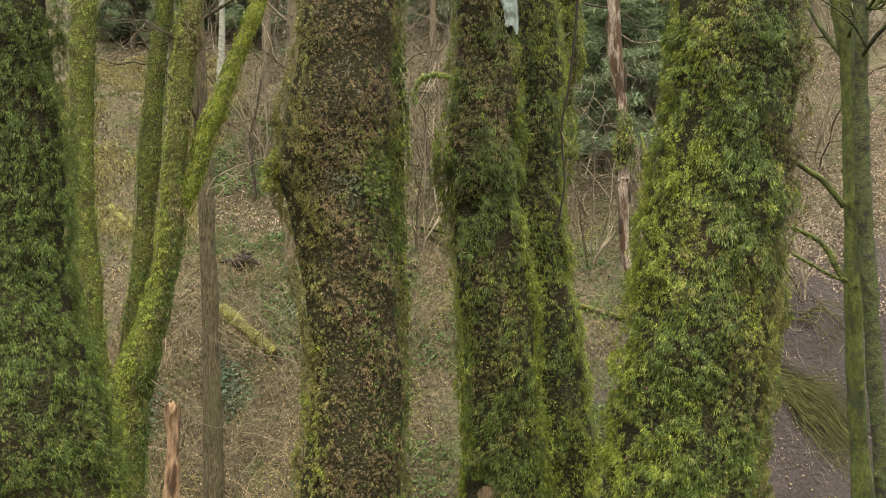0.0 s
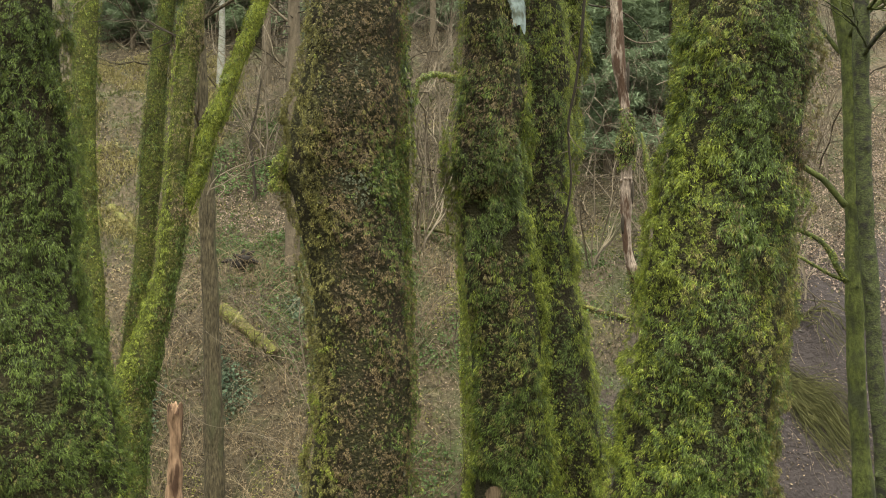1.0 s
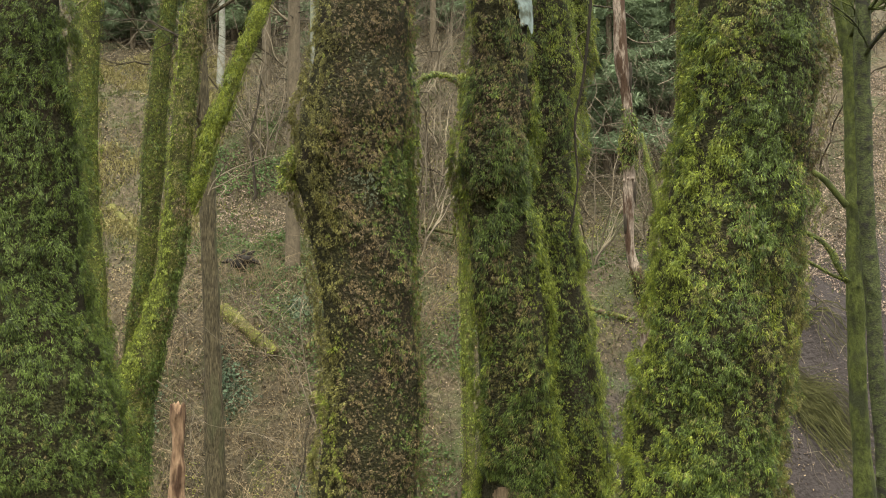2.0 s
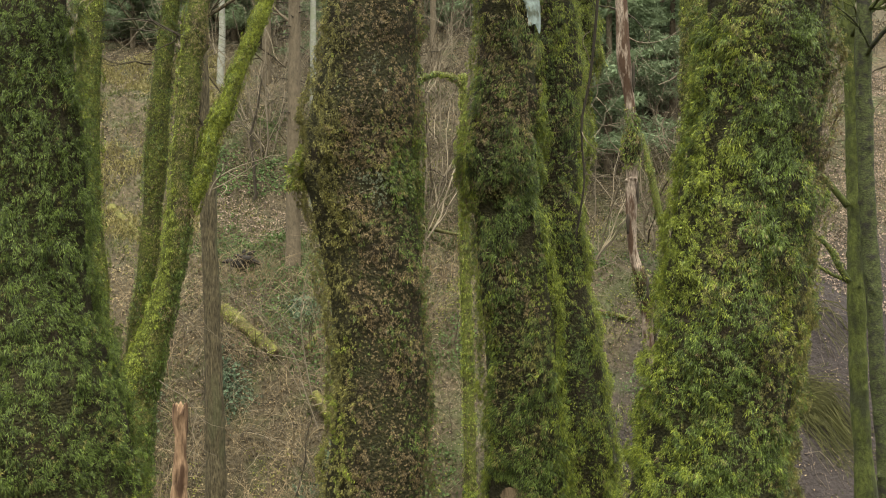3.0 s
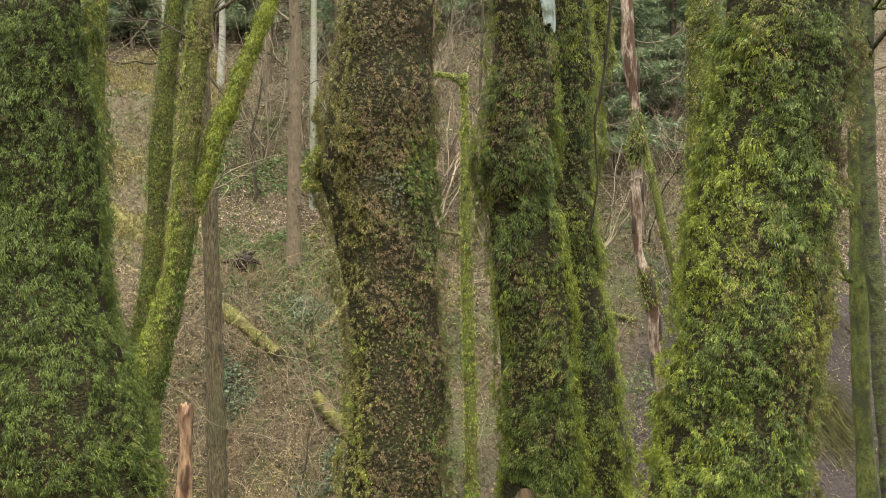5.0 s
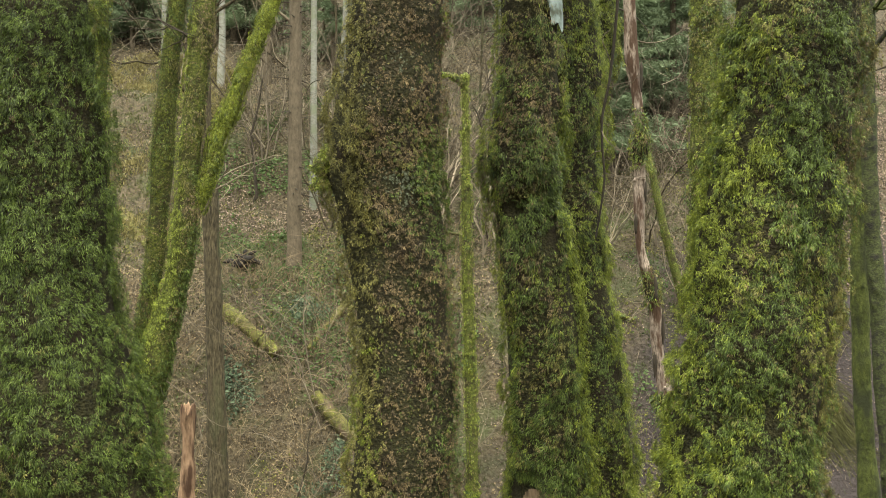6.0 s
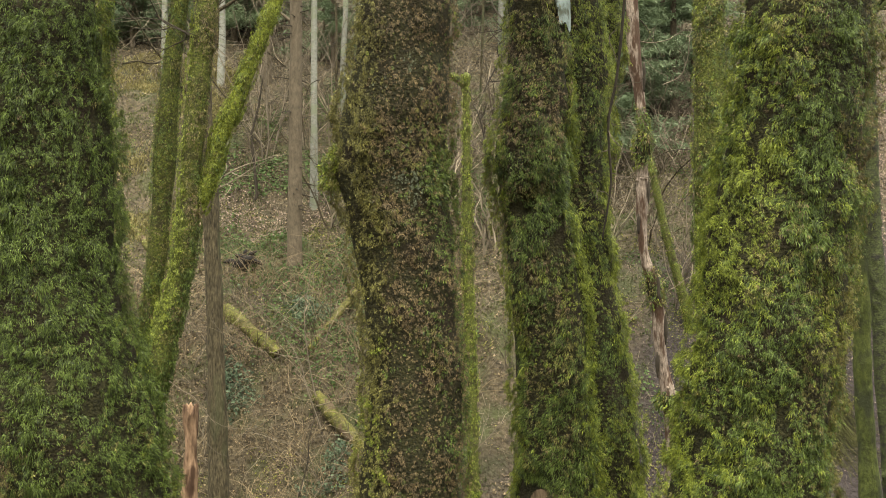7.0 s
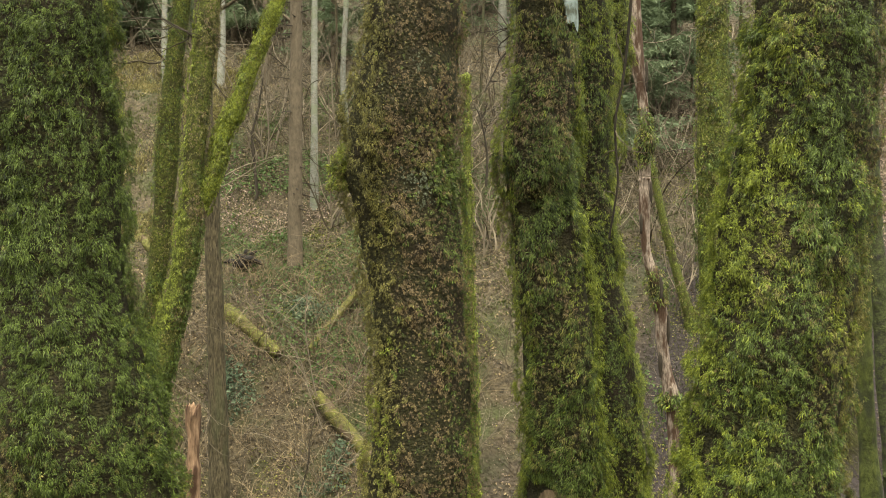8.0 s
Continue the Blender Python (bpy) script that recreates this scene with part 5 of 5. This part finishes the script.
for i, (dx, dz, fx, fz) in enumerate(((0.1, 0.12, 0.34, 0.3), (0.0, 0.1, 0.05, 0.36), (-0.25, 0.0, -0.6, -0.02), (0.2, 0.02, 0.5, -0.08), (-0.1, 0.1, -0.28, 0.2))):
    stem_part("root", [(RX + dx, RY - 0.05, RZ + dz, 0.07), (RX + (dx + fx) / 2, RY - 0.1, RZ + (dz + fz) / 2 + 0.03, 0.05), (RX + fx, RY - 0.08, RZ + fz, 0.02)], M_BLACKWOOD, root, 8660 + i, 10, 0.04, 0.3, 12)
mass(root)
vine = thing("dead_vine", (0.5, 4.3, 0), "thin dark dead stem hanging beside a mossy trunk", "vine")
out = Soup()
vp = [
    (0.61, 4.3, 2.78),
    (0.61, 4.3, 2.63),
    (0.59, 4.3, 2.4),
    (0.57, 4.3, 2.24),
    (0.54, 4.3, 2.09),
    (0.54, 4.3, 1.96),
    (0.55, 4.3, 1.81),
    (0.53, 4.3, 1.66),
    (0.51, 4.3, 1.55),
]
vs = spline(np.array([(0.62, 4.6, 6.0), (0.63, 4.4, 3.4)] + vp), np.linspace(0, 1, 60))
rods(out, [vs], [np.linspace(0.008, 0.004, 60)], 6)
part("stem", out.mesh("stem", [M_DARKTWIG], True), vine)
paths, radii, out = [], [], Soup()
for i in range(26, 58, 4):
    grow(r_, vs[i], r_.normal(size=3) + np.array((0.6, 0, 0)), 0.22, 0.003, 1, paths, radii, 0.0, 0.6, (0, 2))
rods(out, paths, radii, 3)
tagged(part("twigwork", out.mesh("twigwork", [M_TWIG]), vine), kind="stuff")
mass(vine)


def heap(seed, places, count, length, radius, mat, name, label, fan):
    """Branches lying on the slope in one direction."""
    r = np.random.default_rng(seed)
    (ax, ay), (bx, by) = places
    ob = thing(name, (ax, ay, float(ground_z(ax, ay))), label, "branches")
    out, paths, radii = Soup(), [], []
    for _ in range(count):
        f = r.uniform(0, 1)
        x, y = ax + (bx - ax) * f * 0.4 + r.normal() * 0.15, ay + (by - ay) * f * 0.4 + r.normal() * 0.15
        x2, y2 = bx + r.normal() * fan, by + r.normal() * fan
        k = np.linspace(0, 1, 8)
        xs, ys = x + (x2 - x) * k, y + (y2 - y) * k
        zs = ground_z(xs, ys) + 0.05 + 0.35 * r.uniform() ** 2 * np.sin(k * 3.0) + 0.03 * r.normal(size=8)
        xs, ys = xs + 0.05 * r.normal(size=8), ys + 0.05 * r.normal(size=8)
        paths.append(np.stack([xs, ys, zs], 1))
        radii.append(np.linspace(radius, radius * 0.3, 8) * r.uniform(0.5, 1.3))
    rods(out, paths, radii, 4)
    tagged(part("brushwood", out.mesh("brushwood", [mat]), ob), kind="stuff")
    mass(ob)


M_GREENTWIG = material("mossy_twig", (0.018, 0.019, 0.005), (0.085, 0.08, 0.024), scale=3, bump=0.0, island=0.5)
heap(8700, [(7.95, 24.3), (9.7, 22.9)], 340, 2, 0.012, M_GREENTWIG, "brushwood_heap", "heap of mossy yellow-green fallen branches on dark soil", 0.4)
heap(8710, [(7.95, 24.5), (9.3, 23.8)], 6, 2, 0.03, M_DARKTWIG, "brushwood_heap", "dark fallen branches lying beside a brushwood heap", 0.12)
heap(8720, [(8.05, 24.7), (9.0, 25.0)], 1, 2, 0.028, M_BEECH, "fallen_branch", "pale curved fallen branch on dark soil", 0.1)
heap(8730, [(9.23, 25.2), (10.71, 24.8)], 14, 2, 0.016, M_GREENTWIG, "brushwood_heap", "thin mossy branches lying on the litter", 0.4)

# a slim tree behind the mossy pair, with one long dark branch reaching out
mid_tree("bare_tree", [(1.94, 18.0, -3.22, 0.11), (1.94, 18.0, -0.2, 0.11), (1.94, 18.0, 3.01, 0.11), (1.94, 18.0, 6.22, 0.11)], 8800, "slim bare tree with a long dark mossy branch", M_DARKTWIG, lump=0.05, arms=[(arm([
    (1.88, 17.8, 6.59),
    (2.29, 17.8, 6.3),
    (2.71, 17.8, 6.08),
    (3.08, 17.8, 6.02),
    (3.4, 17.8, 5.9),
    (3.64, 17.8, 5.69),
    (3.82, 17.8, 5.37),
    (3.98, 17.8, 5.06),
    (4.14, 17.8, 4.71),
], 0.04, 0.018), 150)], bias=OLIVE, tufts=0)


def dead_branch(points, radius, seed, label, mat=M_TWIG, twigs=5, size=0.5):
    """A thin bare branch with a few side twigs."""
    r = np.random.default_rng(seed)
    ob = thing("bare_branch", points[0], label, "branch", "bare branches")
    p = spline(np.array(points), np.linspace(0, 1, 24))
    paths, radii, out = [p], [np.linspace(radius, radius * 0.4, 24)], Soup()
    for _ in range(twigs):
        i = r.integers(5, 23)
        grow(r, p[i], p[i] - p[i - 2] + r.normal(size=3) * 0.1, size * r.uniform(0.5, 1.3), radius * 0.5, 1, paths, radii, 0.1, 0.6, (1, 3))
    rods(out, paths, radii, 4)
    part("wood", out.mesh("wood", [mat], True), ob)
    mass(ob)


dead_branch([(-4.43, 17.8, 2.51), (-4.28, 17.8, 2.8), (-3.88, 17.8, 3.04), (-3.36, 17.8, 3.2)], 0.02, 8900, "pale thin bare branch bending up")
dead_branch([(-4.41, 17.8, 2.59), (-4.09, 17.8, 2.75), (-3.67, 17.8, 3.01), (-3.38, 17.8, 3.17)], 0.016, 8901, "pale thin bare branch bending up")
dead_branch([(6.43, 17.4, 1.15), (6.63, 17.4, 0.79), (6.94, 17.4, 0.53), (7.36, 17.4, 0.35)], 0.016, 8902, "pale bare branch hanging down")
dead_branch([(6.38, 17.4, 1.1), (6.46, 17.4, 0.68), (6.5, 17.4, 0.27)], 0.013, 8903, "pale bare branch hanging down")
dead_branch([(3.24, 17.8, 5.58), (3.61, 17.8, 5.37), (4.03, 17.8, 5.4), (4.4, 17.8, 5.61), (4.62, 17.8, 5.67)], 0.012, 8904, "pale twisting bare branch")
dead_branch([(3.98, 17.8, 4.57), (4.3, 17.8, 4.73), (4.44, 17.8, 5.05), (4.48, 17.8, 5.37), (4.58, 17.8, 5.53)], 0.011, 8905, "pale twisting bare branch")
dead_branch([(2.66, 17.8, 4.05), (2.92, 17.8, 3.82), (3.24, 17.8, 3.86), (3.56, 17.8, 3.79)], 0.009, 8906, "pale twisting bare branch")
dead_branch([(2.76, 17.8, 4.79), (2.84, 17.8, 4.47), (2.71, 17.8, 4.05), (2.82, 17.8, 3.52)], 0.01, 8907, "pale twisting bare branch")
dead_branch([(0.87, 22, 2.95), (0.89, 22, 3.73), (0.74, 22, 4.52), (0.58, 22, 4.84)], 0.03, 8908, "dark thin branch hanging from a mossy tree", M_DARKTWIG)
dead_branch([(-2.67, 8.7, 0.3), (-2.56, 8.7, 0.22), (-2.44, 8.7, 0.15), (-2.35, 8.7, 0.03), (-2.24, 8.7, -0.1)], 0.007, 8909, "thin pale dead stem by the stump")
dead_branch([(-1.41, 9, 0.11), (-1.52, 9, 0.33), (-1.68, 9, 0.49), (-1.89, 9, 0.54), (-2.06, 9, 0.55)], 0.006, 8910, "thin pale dead stem over the gully")
dead_branch([(-2.55, 19, -2.09), (-2.83, 19, -1.3), (-2.98, 19, -0.74), (-3.34, 19, -0.18), (-3.85, 19, 0.39)], 0.016, 8911, "long pale bare stem rising from the gully")
dead_branch([(-2.67, 19, -1.42), (-2.8, 19, -0.74), (-2.89, 19, 0.16), (-2.76, 19, 1.06)], 0.016, 8912, "long pale bare stem rising from the gully")
dead_branch([(-2.67, 19, -1.64), (-2.1, 19, -1.42), (-1.77, 19, -0.74), (-1.65, 19, -0.29)], 0.012, 8913, "long pale bare stem rising from the gully")
dead_branch([(-3.37, 21.5, -4.09), (-3.17, 21.5, -3.33), (-3.14, 21.5, -2.82), (-2.98, 21.5, -2.18)], 0.02, 8914, "dark bare stem rising from the gully", M_DARKTWIG)
dead_branch([(-2.63, 9.4, 3.57), (-2.73, 9.4, 3.64), (-2.86, 9.4, 3.71), (-3.01, 9.4, 3.8)], 0.014, 8915, "thin dark bare branch on a mossy stem", M_DARKTWIG)
dead_branch([(-3.78, 9.0, 3.43), (-3.68, 9.0, 3.58), (-3.61, 9.0, 3.67), (-3.54, 9.0, 3.78)], 0.008, 8916, "pale thin bare branch bending up")
dead_branch([(-0.82, 28, 2.18), (-0.4, 28, 2.1), (0.1, 28, 1.98), (0.77, 28, 1.88)], 0.09, 8917, "fallen mossy branch on the slope", M_GREENTWIG, 0)
